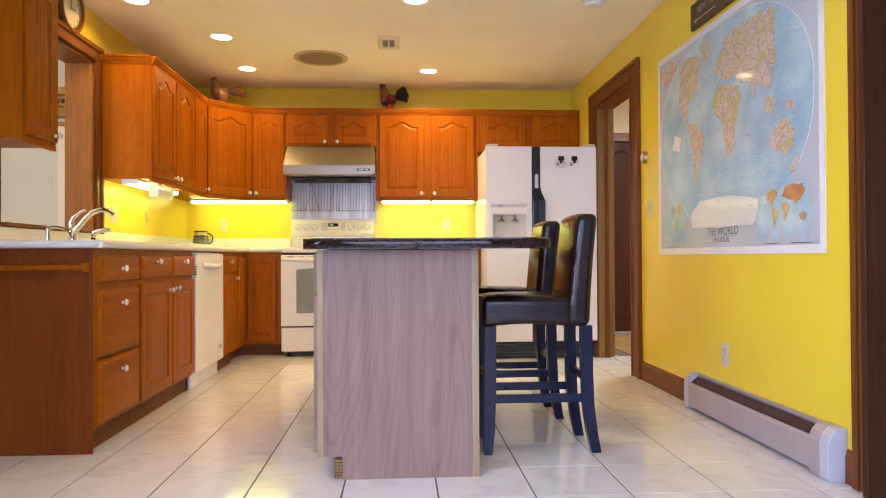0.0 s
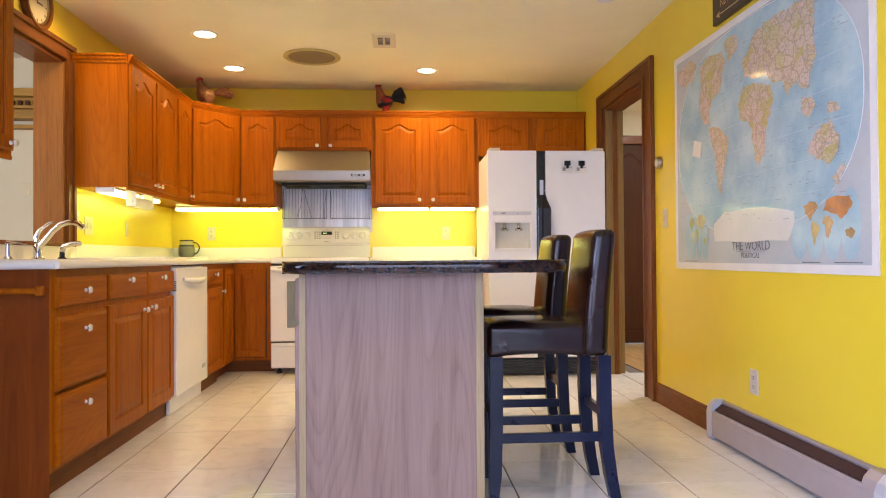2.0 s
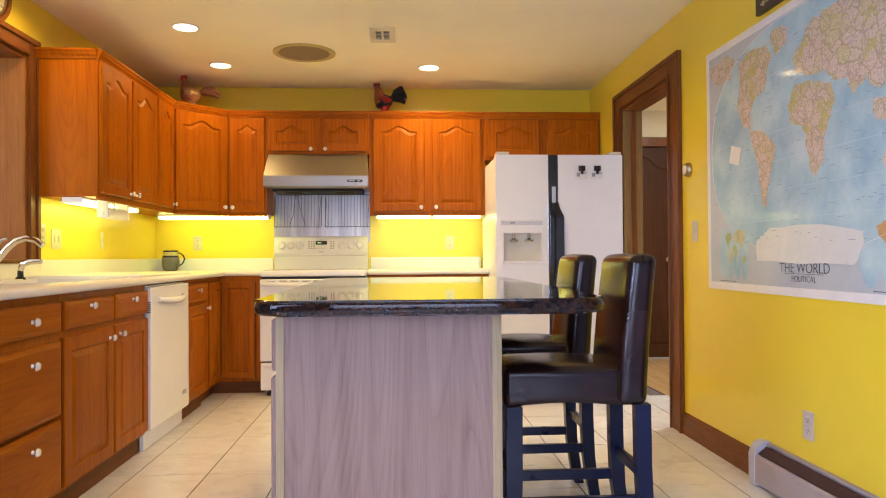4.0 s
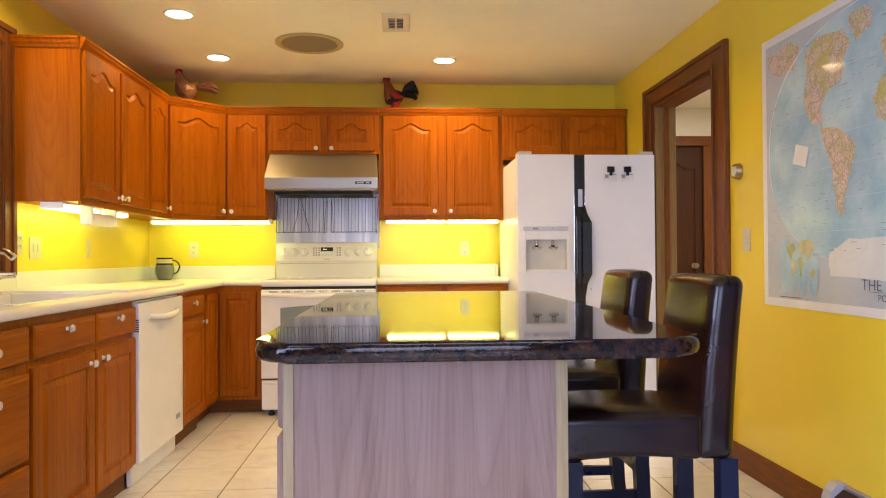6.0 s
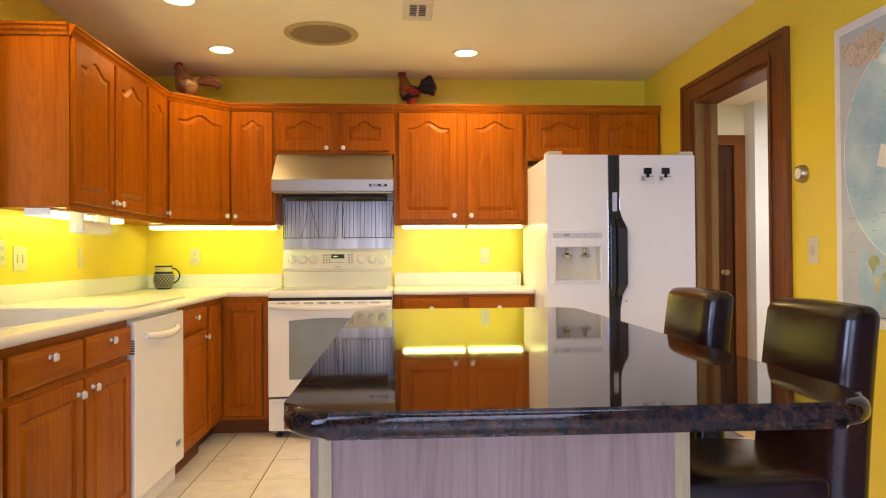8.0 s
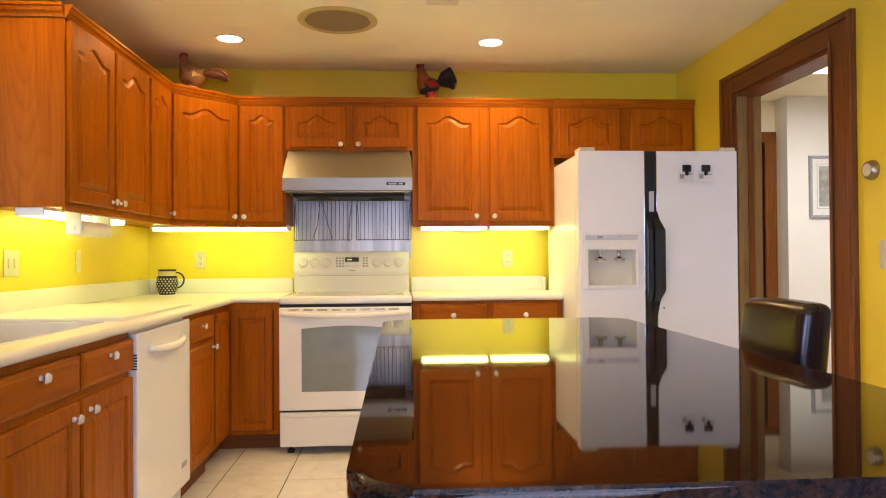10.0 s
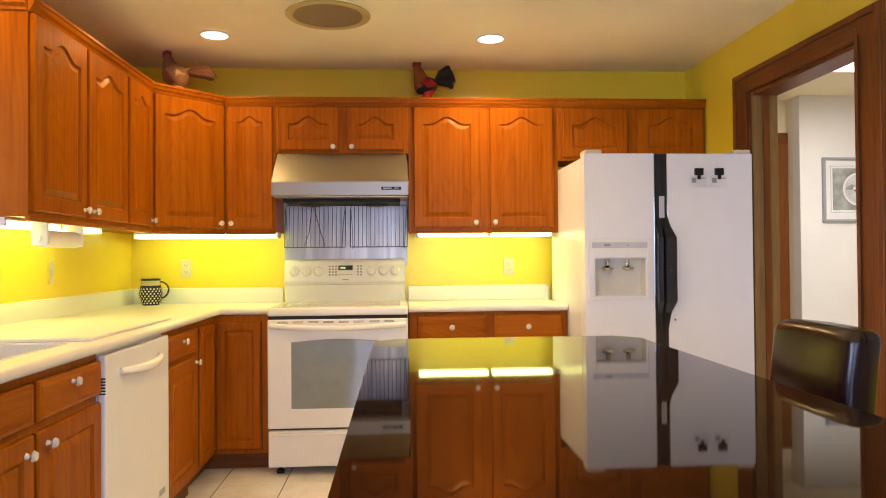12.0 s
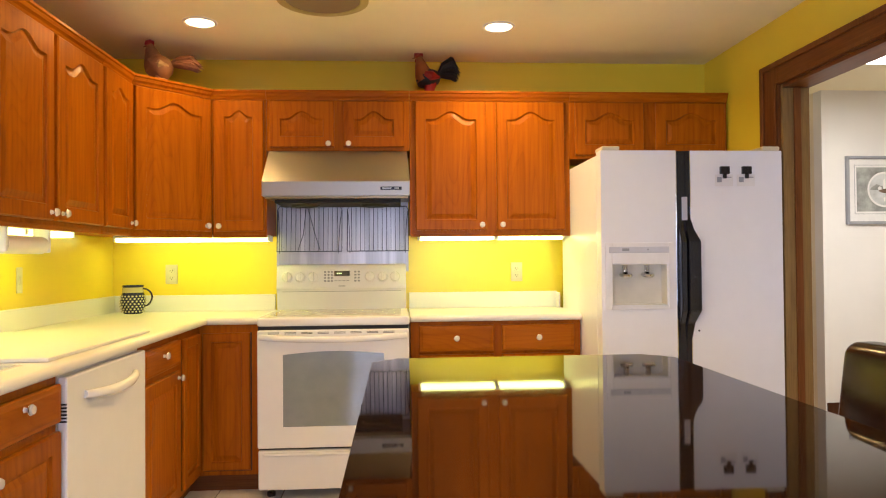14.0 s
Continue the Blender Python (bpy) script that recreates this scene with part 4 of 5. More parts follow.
    # Near-black block that paints the shade under the hood.
    part("filter", box(0.05, w - 0.05, 0.10, 0.43, 1.540, 1.5715, 0.004), DARK, h, "dark block standing for the shade under the hood")
    # Brass colour here stands for golden light on the hood's underside.
    part("under_rim", box(0.012, w - 0.012, 0.012, 0.09, 1.560, 1.5695, 0.002), BRASS, h)
    for u in (0.20, w - 0.20):
        part("fan_housing", lathe([(0.0, 0.0), (0.07, 0.0), (0.085, 0.012), (0.085, 0.03)], 20, pose(u, 0.24, 1.528)), DARK, h)
    part("light_cover", box(w / 2 - 0.06, w / 2 + 0.06, 0.04, 0.09, 1.560, 1.5705, 0.003), WHITE_P, h)


range_hood()
sp = tagged(part("steel_backsplash", box(-0.842, -0.052, 5.992, 5.9985, 1.15, 1.575, 0.001), STEEL_V), "brushed steel splash panel behind the range", "panel")
part("rivet", boxes(*[(x - 0.004, x + 0.004, 5.9895, 5.9925, z - 0.004, z + 0.004) for x in (-0.80, -0.45, -0.09) for z in (1.30, 1.54)], bevel=0.001), GREY_P, sp)


def wire_rack(x0, x1, legs):
    r = thing("wire_rack", "dark wire cooling rack hanging above the range", "rack", pose(0, 5.975, 0), "wire racks")
    z0, z1 = 1.275, 1.545
    part("rim", tube([(x0, -0.035, z0), (x0, 0, z1 - 0.02), (x0 + 0.012, 0, z1), (x1 - 0.012, 0, z1), (x1, 0, z1 - 0.02), (x1, -0.035, z0), (x0, -0.035, z0)], 0.0028, 6), RACK, r)
    n = 14
    for i in range(1, n):
        x = x0 + (x1 - x0) * i / n
        part("rod", tube([(x, -0.036, z0 + 0.002), (x, -0.002, z1 - 0.002)], 0.0015, 5), RACK, r)
    if legs:
        for a, c in ((0.17, 0.125), (0.18, 0.255)):
            part("leg", tube([(x0 + a, -0.012, z1 - 0.01), (x0 + (a + c) / 2 + 0.008, -0.038, z0 + 0.10), (x0 + c, -0.045, z0 + 0.008)], 0.0020, 6), RACK, r)
    for x, k in ((x1 - 0.004, -0.010), (x0 + 0.004, 0.008)):
        part("hook", tube([(x, -0.004, z1 - 0.03), (x + k, -0.020, (z0 + z1) / 2), (x + k * 1.6, -0.042, z0 - 0.012)], 0.0018, 6), RACK, r)


wire_rack(-0.832, -0.450, True)
wire_rack(-0.418, -0.052, False)


def refrigerator():
    x0, w, yf = 0.876, 0.925, 5.105
    f = thing("refrigerator", "white side-by-side refrigerator with black handles", "refrigerator", pose(x0, yf, 0))
    part("body", box(0.0, w, 0.075, 0.80, 0.03, 1.735, 0.004), FRIDGE_W, f)
    part("grille", box(0.02, w - 0.02, 0.02, 0.09, 0.012, 0.132, 0.004), BLACK, f)
    part("grille_slot", boxes(*[(0.05, w - 0.05, 0.017, 0.022, 0.035 + 0.02 * i, 0.043 + 0.02 * i) for i in range(5)]), DARK, f)
    # doors; the freezer door has the dispenser's opening
    xs = 0.381
    fd = bmesh.new()
    ox0, ox1, oz0, oz1 = 0.055, 0.330, 0.990, 1.190
    for s in ((0.002, ox0, 0, 0.072, 0.142, 1.750), (ox1, xs - 0.002, 0, 0.072, 0.142, 1.750), (ox0, ox1, 0, 0.072, 0.142, oz0), (ox0, ox1, 0, 0.072, oz1, 1.750)):
        box(*s, bm=fd)
    bmesh.ops.remove_doubles(fd, verts=list(fd.verts), dist=0.0001)
    d1_ = part("freezer_door", fd, FRIDGE_W, f)
    part("dispenser_frame", boxes((0.018, 0.050, -0.012, -0.0005, 0.968, 1.296), (0.335, 0.372, -0.012, -0.0005, 0.968, 1.296), (0.050, 0.335, -0.012, -0.0005, 1.192, 1.296), (0.050, 0.335, -0.012, -0.0005, 0.968, 0.988), bevel=0.003), WHITE_P, d1_)
    part("control_strip", boxes((0.035, 0.335, -0.016, -0.0125, 1.246, 1.276), bevel=0.002), plain("strip_grey", (0.56, 0.57, 0.62), 0.3), d1_)
    part("control_mark", boxes((0.10, 0.135, -0.0172, -0.0155, 1.255, 1.268), (0.225, 0.232, -0.0172, -0.0155, 1.258, 1.265)), GREY_P, d1_)
    part("recess", boxes((ox0, ox1, 0.0695, 0.0715, oz0, oz1), (ox0, ox0 + 0.003, 0.001, 0.070, oz0, oz1), (ox1 - 0.003, ox1, 0.001, 0.070, oz0, oz1), (ox0, ox1, 0.001, 0.070, oz0, oz0 + 0.003), (ox0, ox1, 0.001, 0.07, oz1 - 0.003, oz1)), plain("recess_ivory", (0.70, 0.67, 0.56), 0.35), d1_, "ivory dispenser recess")
    for u in (0.135, 0.245):
        lv = part("lever", tube([(u, 0.05, 1.186), (u, 0.045, 1.150)], 0.013, 10), CHROME, d1_)
        part("paddle", lathe([(0, 0), (0.030, 0.002), (0.034, 0.010), (0.028, 0.018), (0, 0.020)], 18, pose(u, 0.040, 1.128, 12)), CHROME, lv)
    d2_ = part("fridge_door", box(xs + 0.068, w - 0.002, 0, 0.072, 0.142, 1.750, 0.005), FRIDGE_W, f)
    part("gap_cover", box(xs - 0.001, xs + 0.067, 0.002, 0.07, 0.142, 1.748, 0.002), BLACK, f, "glossy black strip between the doors")
    part("strip_edge", boxes((xs - 0.004, xs + 0.0, -0.004, 0.004, 0.142, 1.748), (xs + 0.067, xs + 0.071, -0.004, 0.004, 0.142, 1.748), bevel=0.001), CHROME, f)
    # two bowed handles, wider in the middle
    for s, cx in ((-1, xs + 0.018), (1, xs + 0.056)):
        hb = bmesh.new()
        prof = [(0.145, 0.0), (0.80, 0.0), (0.90, 0.016), (0.96, 0.045), (1.30, 0.045), (1.36, 0.016), (1.42, 0.0), (1.745, 0.0)]
        L = [hb.verts.new((cx - 0.013, -0.002 - o, z)) for z, o in prof]
        R = [hb.verts.new((cx + 0.013 + (o * 0.75 if s > 0 else 0), -0.002 - o, z)) for z, o in prof]
        LB = [hb.verts.new((cx - 0.013, 0.012, z)) for z, o in prof]
        RB = [hb.verts.new((cx + 0.013 + (o * 0.75 if s > 0 else 0), 0.012, z)) for z, o in prof]
        for i in range(len(prof) - 1):
            hb.faces.new((L[i], R[i], R[i + 1], L[i + 1]))
            hb.faces.new((L[i], L[i + 1], LB[i + 1], LB[i]))
            hb.faces.new((R[i], RB[i], RB[i + 1], R[i + 1]))
            hb.faces.new((LB[i], LB[i + 1], RB[i + 1], RB[i]))
        hb.faces.new((L[0], LB[0], RB[0], R[0])), hb.faces.new((L[-1], R[-1], RB[-1], LB[-1]))
        bmesh.ops.bevel(hb, geom=list(hb.edges), offset=0.003, segments=2, affect="EDGES")
        part("handle", hb, BLACK, f)
    part("plate", boxes((xs + 0.024, xs + 0.052, -0.008, -0.0035, 1.405, 1.520), bevel=0.001), plain("plate_silver", (0.55, 0.55, 0.57), 0.3, 0.6), f)
    for u in (0.01, w - 0.10):
        part("hinge_cover", boxes((u, u + 0.09, 0.004, 0.12, 1.7505, 1.772), bevel=0.006), IVORY, f)
    part("dot", lathe([(0, 0), (0.005, 0.001), (0, 0.002)], 10, pose(0.487, -0.001, 0.86, 90)), BLACK, f)


refrigerator()
for x in (1.500, 1.612):
    mc = thing("magnet_clip", "black magnet clip holding a small white card", "magnet", pose(x, 5.105, 1.64), "fridge magnets")
    part("clip", boxes((-0.024, 0.024, -0.016, -0.0008, -0.008, 0.030), (-0.010, 0.010, -0.014, -0.006, -0.030, -0.008), bevel=0.003), BLACK, mc)
    cd = part("card", box(-0.048, 0.044, -0.005, -0.0035, -0.068, -0.010), PAPER, mc)
    part("print", boxes((-0.038, -0.014, -0.0058, -0.0048, -0.048, -0.022), (0.0, 0.036, -0.0058, -0.0048, -0.026, -0.021)), GREY_P, cd)


# ---- island and stools ----
isl = thing("kitchen_island", "grey laminate island with a polished dark stone top", "island")
part("top", prism(rounded_rect(-0.197, 0.740, 1.975, 3.955, 0.075, 7), 0.873, 0.914, 0.0185, 5), GRANITE, isl, "polished dark brown granite top")
ep = bmesh.new()
fe = ep.faces.new([ep.verts.new((x, 2.09, z)) for x, z in ((-0.055, 0), (0.440, 0), (0.440, 0.871), (-0.127, 0.871), (-0.127, 0.088), (-0.055, 0.088))])
ex = bmesh.ops.extrude_face_region(ep, geom=[fe])
bmesh.ops.translate(ep, vec=(0, 0.014, 0), verts=[v for v in ex["geom"] if isinstance(v, bmesh.types.BMVert)])
part("end_panel", ep, LAMINATE, isl)
for s_ in ((0.440, 0.466, 2.086, 2.104, 0.0, 0.871), (-0.149, -0.127, 2.086, 2.104, 0.088, 0.871)):
    part("edge_strip", box(*s_, 0.0015), ASH, isl, "pale wood edge strip")
part("body", box(-0.139, 0.464, 2.1045, 3.83, 0.088, 0.871), LAMINATE, isl)
part("plinth", box(-0.060, 0.460, 2.106, 3.83, 0.0, 0.0875), LAMINATE, isl)
part("toe_block", boxes(*[(-0.085, -0.056, 2.092, 2.15, 0.004 + 0.0125 * i, 0.014 + 0.0125 * i) for i in range(6)], bevel=0.001), JAMB, isl)
for i, (y0, y1) in enumerate(((2.108, 2.695), (2.705, 3.26), (3.27, 3.82))):
    mm = pose(-0.139, y1, 0, 0, 0, -90)
    dd = framed_front(0.0, y1 - y0, 0.10, 0.70, -0.027, 0.026, 0.05, 0)
    part("door", moved(dd, mm), LAMINATE, isl)
    part("drawer", moved(framed_front(0.0, y1 - y0, 0.715, 0.858, -0.025, 0.024, 0.05, 0, False), mm), LAMINATE, isl)


def pad(x0, x1, y0, y1, z0, z1, r):
    """An evenly rounded cushion block, finely divided at its edges."""
    b = bmesh.new()
    bmesh.ops.create_cube(b, size=2.0)
    bmesh.ops.subdivide_edges(b, edges=list(b.edges), cuts=11, use_grid_fill=True)
    half = [(x1 - x0) / 2, (y1 - y0) / 2, (z1 - z0) / 2]
    mid = Vector(((x0 + x1) / 2, (y0 + y1) / 2, (z0 + z1) / 2))
    for v in b.verts:
        core, off = Vector(), Vector()
        for i in range(3):
            k, sg_ = abs(v.co[i]) * 6, math.copysign(1, v.co[i])
            inner = half[i] - r
            core[i] = sg_ * inner * min(k / 3, 1)
            off[i] = sg_ * r * math.tan(radians(15 * max(0, k - 3)))
        v.co = mid + core + (off.normalized() * r if off.length > 1e-6 else off)
    for f in b.faces:
        f.smooth = True
    return b


def stool():
    s = thing("bar_stool", "dark brown leather bar stool with espresso legs", "stool", pose(0.526, 2.365, 0), "bar stools at the island")
    W, D = 0.475, 0.335
    sb = pad(-0.012, 0.372, 0.0, D, 0.541, 0.666, 0.022)
    for v in sb.verts:
        u, w_ = (v.co.x + 0.012) / 0.384, v.co.y / D
        if v.co.z > 0.62:
            v.co.z += 0.016 * (1 - (2 * u - 1) ** 4) * (1 - (2 * w_ - 1) ** 4)
        elif v.co.z < 0.58:
            v.co.z += 0.013 * math.sin(math.pi * u)
        v.co.y += 0.0022 * math.sin(u * 9) * math.sin(math.pi * (v.co.z - 0.541) / 0.125)
    part("seat", sb, LEATHER, s)
    # padded back, leaning a little, with a softly rounded top
    bb = pad(0.352, 0.455, 0.0, D, 0.541, 1.026, 0.030)
    for v in bb.verts:
        t = (v.co.z - 0.541) / 0.485
        front = v.co.x < 0.40
        v.co.x += (0.035 * t + 0.015 * t * t if front else 0.020 * t + 0.018 * t * t)
        if front:
            v.co.x -= 0.008 * math.sin(math.pi * min(1, t)) * math.sin(math.pi * v.co.y / D)
        v.co.z += 0.005 * t * math.sin(math.pi * v.co.y / D)
    part("backrest", bb, LEATHER, s)
    t = 0.048

    def leg(y0, pts, name="leg"):
        lb = bmesh.new()
        rings = [[lb.verts.new(c) for c in ((x - w_ / 2, y0, z), (x + w_ / 2, y0, z), (x + w_ / 2, y0 + 0.042, z), (x - w_ / 2, y0 + 0.042, z))] for x, z, w_ in pts]
        for p, q in zip(rings, rings[1:]):
            for i in range(4):
                lb.faces.new((p[i], p[(i + 1) % 4], q[(i + 1) % 4], q[i]))
        lb.faces.new(rings[0][::-1]), lb.faces.new(rings[-1])
        bmesh.ops.bevel(lb, geom=[e for e in lb.edges if e.calc_face_angle(0) > 1.0], offset=0.003, segments=1, affect="EDGES")
        part(name, lb, ESPRESSO, s)
    front = [(0.010, 0.0, 0.034), (0.016, 0.10, 0.046), (0.020, 0.30, 0.050), (0.022, 0.545, 0.050)]
    back = [(0.478, 0.0, 0.040), (0.462, 0.08, 0.044), (0.446, 0.20, 0.047), (0.440, 0.35, 0.048), (0.438, 0.545, 0.048)]
    for y0 in (0.004, D - 0.046):
        leg(y0, front), leg(y0, back)
    for y0 in (0.014, D - 0.036):
        part("stretcher", box(0.03, 0.43, y0, y0 + 0.022, 0.216, 0.252, 0.002), ESPRESSO, s)
    part("stretcher", box(0.008, 0.030, 0.03, D - 0.03, 0.300, 0.336, 0.002), ESPRESSO, s)
    part("stretcher", box(0.432, 0.454, 0.03, D - 0.03, 0.300, 0.336, 0.002), ESPRESSO, s)
    return s


st = stool()
copy_thing(st, pose(0.512, 2.990, 0))


# ---- the map and what hangs on the yellow wall ----
def wall_sheet(y0, y1, z0, z1, x, t=0.0015):
    return box(x, x + t, y0, y1, z0, z1)


MY0, MY1, MZ0, MZ1 = 2.020, 3.748, 0.850, 2.072
mp_ = thing("world_map", "laminated political world map on the yellow wall", "map", None)
XM = XR - 0.004
part("sheet", box(XM, XR - 0.0005, MY0, MY1, MZ0, MZ1), PAPER, mp_)
MB = 0.036
part("border_field", wall_sheet(MY0 + MB, MY1 - MB, MZ0 + MB, MZ1 - MB, XM - 0.001, 0.001), OCEAN_EDGE, mp_)


def flat_face(pts, x):
    """pts: (along, up) in parts of the map's field, along from its left edge as seen; filled as strips."""
    q = [Vector((MY1 - MB - a * (MY1 - MY0 - 2 * MB), MZ0 + MB + u * (MZ1 - MZ0 - 2 * MB), 0)) for a, u in pts]
    bm = bmesh.new()
    vs = [bm.verts.new((x, p.x, p.y)) for p in q]
    for tri in tessellate_polygon([q]):
        bm.faces.new([vs[k] for k in tri])
    return bm


def rough_edge(pts, seed, amount=0.005, n=3):
    """Breaks a coarse outline into a coast-like one."""
    r = random.Random(seed)
    out = []
    for (a, u), (c, d) in zip(pts, pts[1:] + pts[:1]):
        for i in range(n):
            t = i / n
            k = amount if i else amount * 0.3
            out.append((a + (c - a) * t + r.uniform(-k, k) * 0.7, u + (d - u) * t + r.uniform(-k, k)))
    return out


oval = [(0.5 + 0.485 * math.copysign(abs(math.cos(a)) ** 0.75, math.cos(a)), 0.56 + 0.435 * math.copysign(abs(math.sin(a)) ** 0.9, math.sin(a))) for a in (2 * math.pi * i / 72 for i in range(72))]
part("globe_field", flat_face(oval, XM - 0.0022), OCEAN, mp_)
ob_ = bmesh.new()
tube([(XM - 0.0026, MY1 - MB - a * (MY1 - MY0 - 2 * MB), MZ0 + MB + u * (MZ1 - MZ0 - 2 * MB)) for a, u in oval + oval[:1]], 0.0016, 5, ob_)
part("globe_outline", ob_, PAPER, mp_)
def land(i, pts, material=None):
    part("landmass", flat_face(rough_edge(pts, i + 3, 0.008, 4), XM - 0.0030 - 0.0002 * i), material or LAND, mp_)


land(0, [(0.19, 0.91), (0.25, 0.94), (0.34, 0.925), (0.366, 0.87), (0.343, 0.82), (0.333, 0.76), (0.283, 0.735), (0.25, 0.69), (0.256, 0.615), (0.208, 0.653), (0.18, 0.726), (0.197, 0.824)])
land(1, [(0.012, 0.962), (0.128, 0.975), (0.163, 0.938), (0.14, 0.865), (0.048, 0.872), (0.018, 0.897)])
land(2, [(0.363, 0.955), (0.42, 0.964), (0.45, 0.938), (0.428, 0.884), (0.387, 0.861), (0.372, 0.909)])
land(3, [(0.25, 0.62), (0.323, 0.594), (0.382, 0.53), (0.366, 0.462), (0.347, 0.382), (0.329, 0.288), (0.309, 0.34), (0.297, 0.466), (0.268, 0.547)])
land(4, [(0.478, 0.726), (0.548, 0.716), (0.618, 0.68), (0.632, 0.611), (0.611, 0.565), (0.591, 0.506), (0.588, 0.442), (0.556, 0.376), (0.532, 0.412), (0.518, 0.527), (0.507, 0.569), (0.455, 0.591), (0.442, 0.664)])
land(5, [(0.467, 0.816), (0.515, 0.885), (0.54, 0.918), (0.611, 0.927), (0.684, 0.932), (0.752, 0.926), (0.809, 0.919), (0.818, 0.862), (0.814, 0.778), (0.819, 0.70), (0.803, 0.672), (0.793, 0.614),
         (0.765, 0.609), (0.739, 0.664), (0.719, 0.641), (0.698, 0.614), (0.677, 0.673), (0.626, 0.69), (0.595, 0.731), (0.532, 0.734), (0.481, 0.759)])
land(6, [(0.758, 0.577), (0.803, 0.581), (0.815, 0.538), (0.79, 0.503), (0.758, 0.538)])
land(7, [(0.851, 0.536), (0.891, 0.531), (0.906, 0.499), (0.874, 0.493)])
land(8, [(0.788, 0.416), (0.827, 0.458), (0.869, 0.474), (0.905, 0.417), (0.899, 0.373), (0.869, 0.333), (0.827, 0.354), (0.784, 0.381)])
land(9, [(0.874, 0.287), (0.919, 0.323), (0.926, 0.304), (0.886, 0.258)])
land(10, [(0.283, 0.171), (0.353, 0.224), (0.532, 0.223), (0.723, 0.187), (0.723, 0.147), (0.691, 0.084), (0.283, 0.096)], ICE)
# small themed world maps: pale lobes of sea with tinted land
INSET_LAND = [[(-0.60, 0.62), (-0.42, 0.74), (-0.20, 0.70), (-0.14, 0.52), (-0.30, 0.36), (-0.38, 0.16), (-0.52, 0.36)],
              [(-0.36, 0.10), (-0.20, 0.12), (-0.10, -0.06), (-0.20, -0.34), (-0.26, -0.58), (-0.34, -0.24)],
              [(0.02, 0.26), (0.20, 0.28), (0.30, 0.08), (0.22, -0.10), (0.16, -0.36), (0.08, -0.34), (0.06, -0.02), (-0.04, 0.08)],
              [(0.00, 0.44), (0.10, 0.72), (0.40, 0.82), (0.74, 0.78), (0.82, 0.56), (0.66, 0.28), (0.52, 0.14), (0.40, 0.32), (0.24, 0.34)],
              [(0.62, -0.18), (0.76, -0.08), (0.88, -0.22), (0.78, -0.40), (0.64, -0.34)]]
INSET_TINTS = [plain("inset_tint", c, 0.4, var=0.35) for c in ((0.54, 0.30, 0.12), (0.58, 0.45, 0.18), (0.56, 0.38, 0.18), (0.54, 0.24, 0.09), (0.54, 0.34, 0.14), (0.42, 0.46, 0.18), (0.50, 0.48, 0.24))]
for i, (cx, hw, greens) in enumerate(((0.150, 0.085, True), (0.838, 0.130, False))):
    for k in range(4):
        lx, lw = cx + hw * (-0.75 + 0.5 * k), hw * 0.27
        part("inset_globe", flat_face([(lx + lw * math.cos(a), 0.130 + 0.115 * math.sin(a)) for a in (2 * math.pi * q / 28 for q in range(28))], XM - 0.0032 - 0.0001 * k), OCEAN, mp_)
    for k, pts in enumerate(INSET_LAND):
        tint = INSET_TINTS[(5, 6, 5, 6, 5)[k] if greens else k]
        part("inset_land", flat_face(rough_edge([(cx + hw * a, 0.130 + 0.115 * u) for a, u in pts], 40 + 5 * i + k, 0.004, 3), XM - 0.0038 - 0.0001 * k), tint, mp_)


def wall_text(words, size, y, z, x, material, parent):
    return text_part(words, size, pose(x, y, z, 90, 0, -90), material, parent)


rr = random.Random(21)
lab = bmesh.new()
for k in range(300):
    y, z = rr.uniform(MY0 + 0.12, MY1 - 0.12), rr.uniform(MZ0 + 0.22, MZ1 - 0.10)
    w_ = rr.choice((0.010, 0.016, 0.024, 0.040))
    box(XM - 0.0054, XM - 0.0050, y, y + w_, z, z + 0.0022, bm=lab)
tagged(part("place_names", lab, plain("map_label_ink", (0.27, 0.30, 0.36), 0.4), mp_, "tiny unreadable place names"), kind="stuff")
gr = bmesh.new()
for k in range(1, 8):
    u = MZ0 + MB + (0.14 + 0.11 * k) * (MZ1 - MZ0 - 2 * MB)
    hw = 0.46 * math.sqrt(max(0.05, 1 - ((0.14 + 0.11 * k - 0.56) / 0.44) ** 2)) * 1.65
    box(XM - 0.0028, XM - 0.0024, (MY0 + MY1) / 2 - hw, (MY0 + MY1) / 2 + hw, u, u + 0.0012, bm=gr)
part("graticule", gr, plain("map_grid", (0.55, 0.62, 0.68), 0.4), mp_)
wall_text("THE WORLD", 0.060, 2.883, 0.966, XM - 0.0034, INK, mp_)
wall_text("POLITICAL", 0.036, 2.883, 0.922, XM - 0.0034, INK, mp_)
part("rule", wall_sheet(2.75, 3.02, 0.9425, 0.9440, XM - 0.0034, 0.001), INK, mp_)
for a, w_ in ((2.10, 0.16), (2.35, 0.12), (3.45, 0.16)):
    part("fine_print", box(XM - 0.0030, XM - 0.002, a, a + w_, 0.893, 0.896), INK, mp_)
nt_ = tagged(part("paper_note", moved(box(-0.001, 0.001, -0.045, 0.045, -0.042, 0.042), pose(XM - 0.010, 3.425, 1.500, 16, 0, 3)), plain("note_cream", (0.74, 0.72, 0.64), 0.5)), "small cream paper note taped on the map", "note")

sg = thing("wall_sign", "dark brown place sign with a gold arrow", "sign", None)
part("board", box(XR - 0.022, XR - 0.001, 2.585, 3.205, 2.094, 2.235, 0.002), SIGN, sg)
wall_text("NEW YORK", 0.052, 2.985, 2.180, XR - 0.0225, GOLD_INK, sg)
part("arrow", boxes((XR - 0.024, XR - 0.0215, 2.90, 3.13, 2.128, 2.133)), GOLD_INK, sg)
ah = bmesh.new()
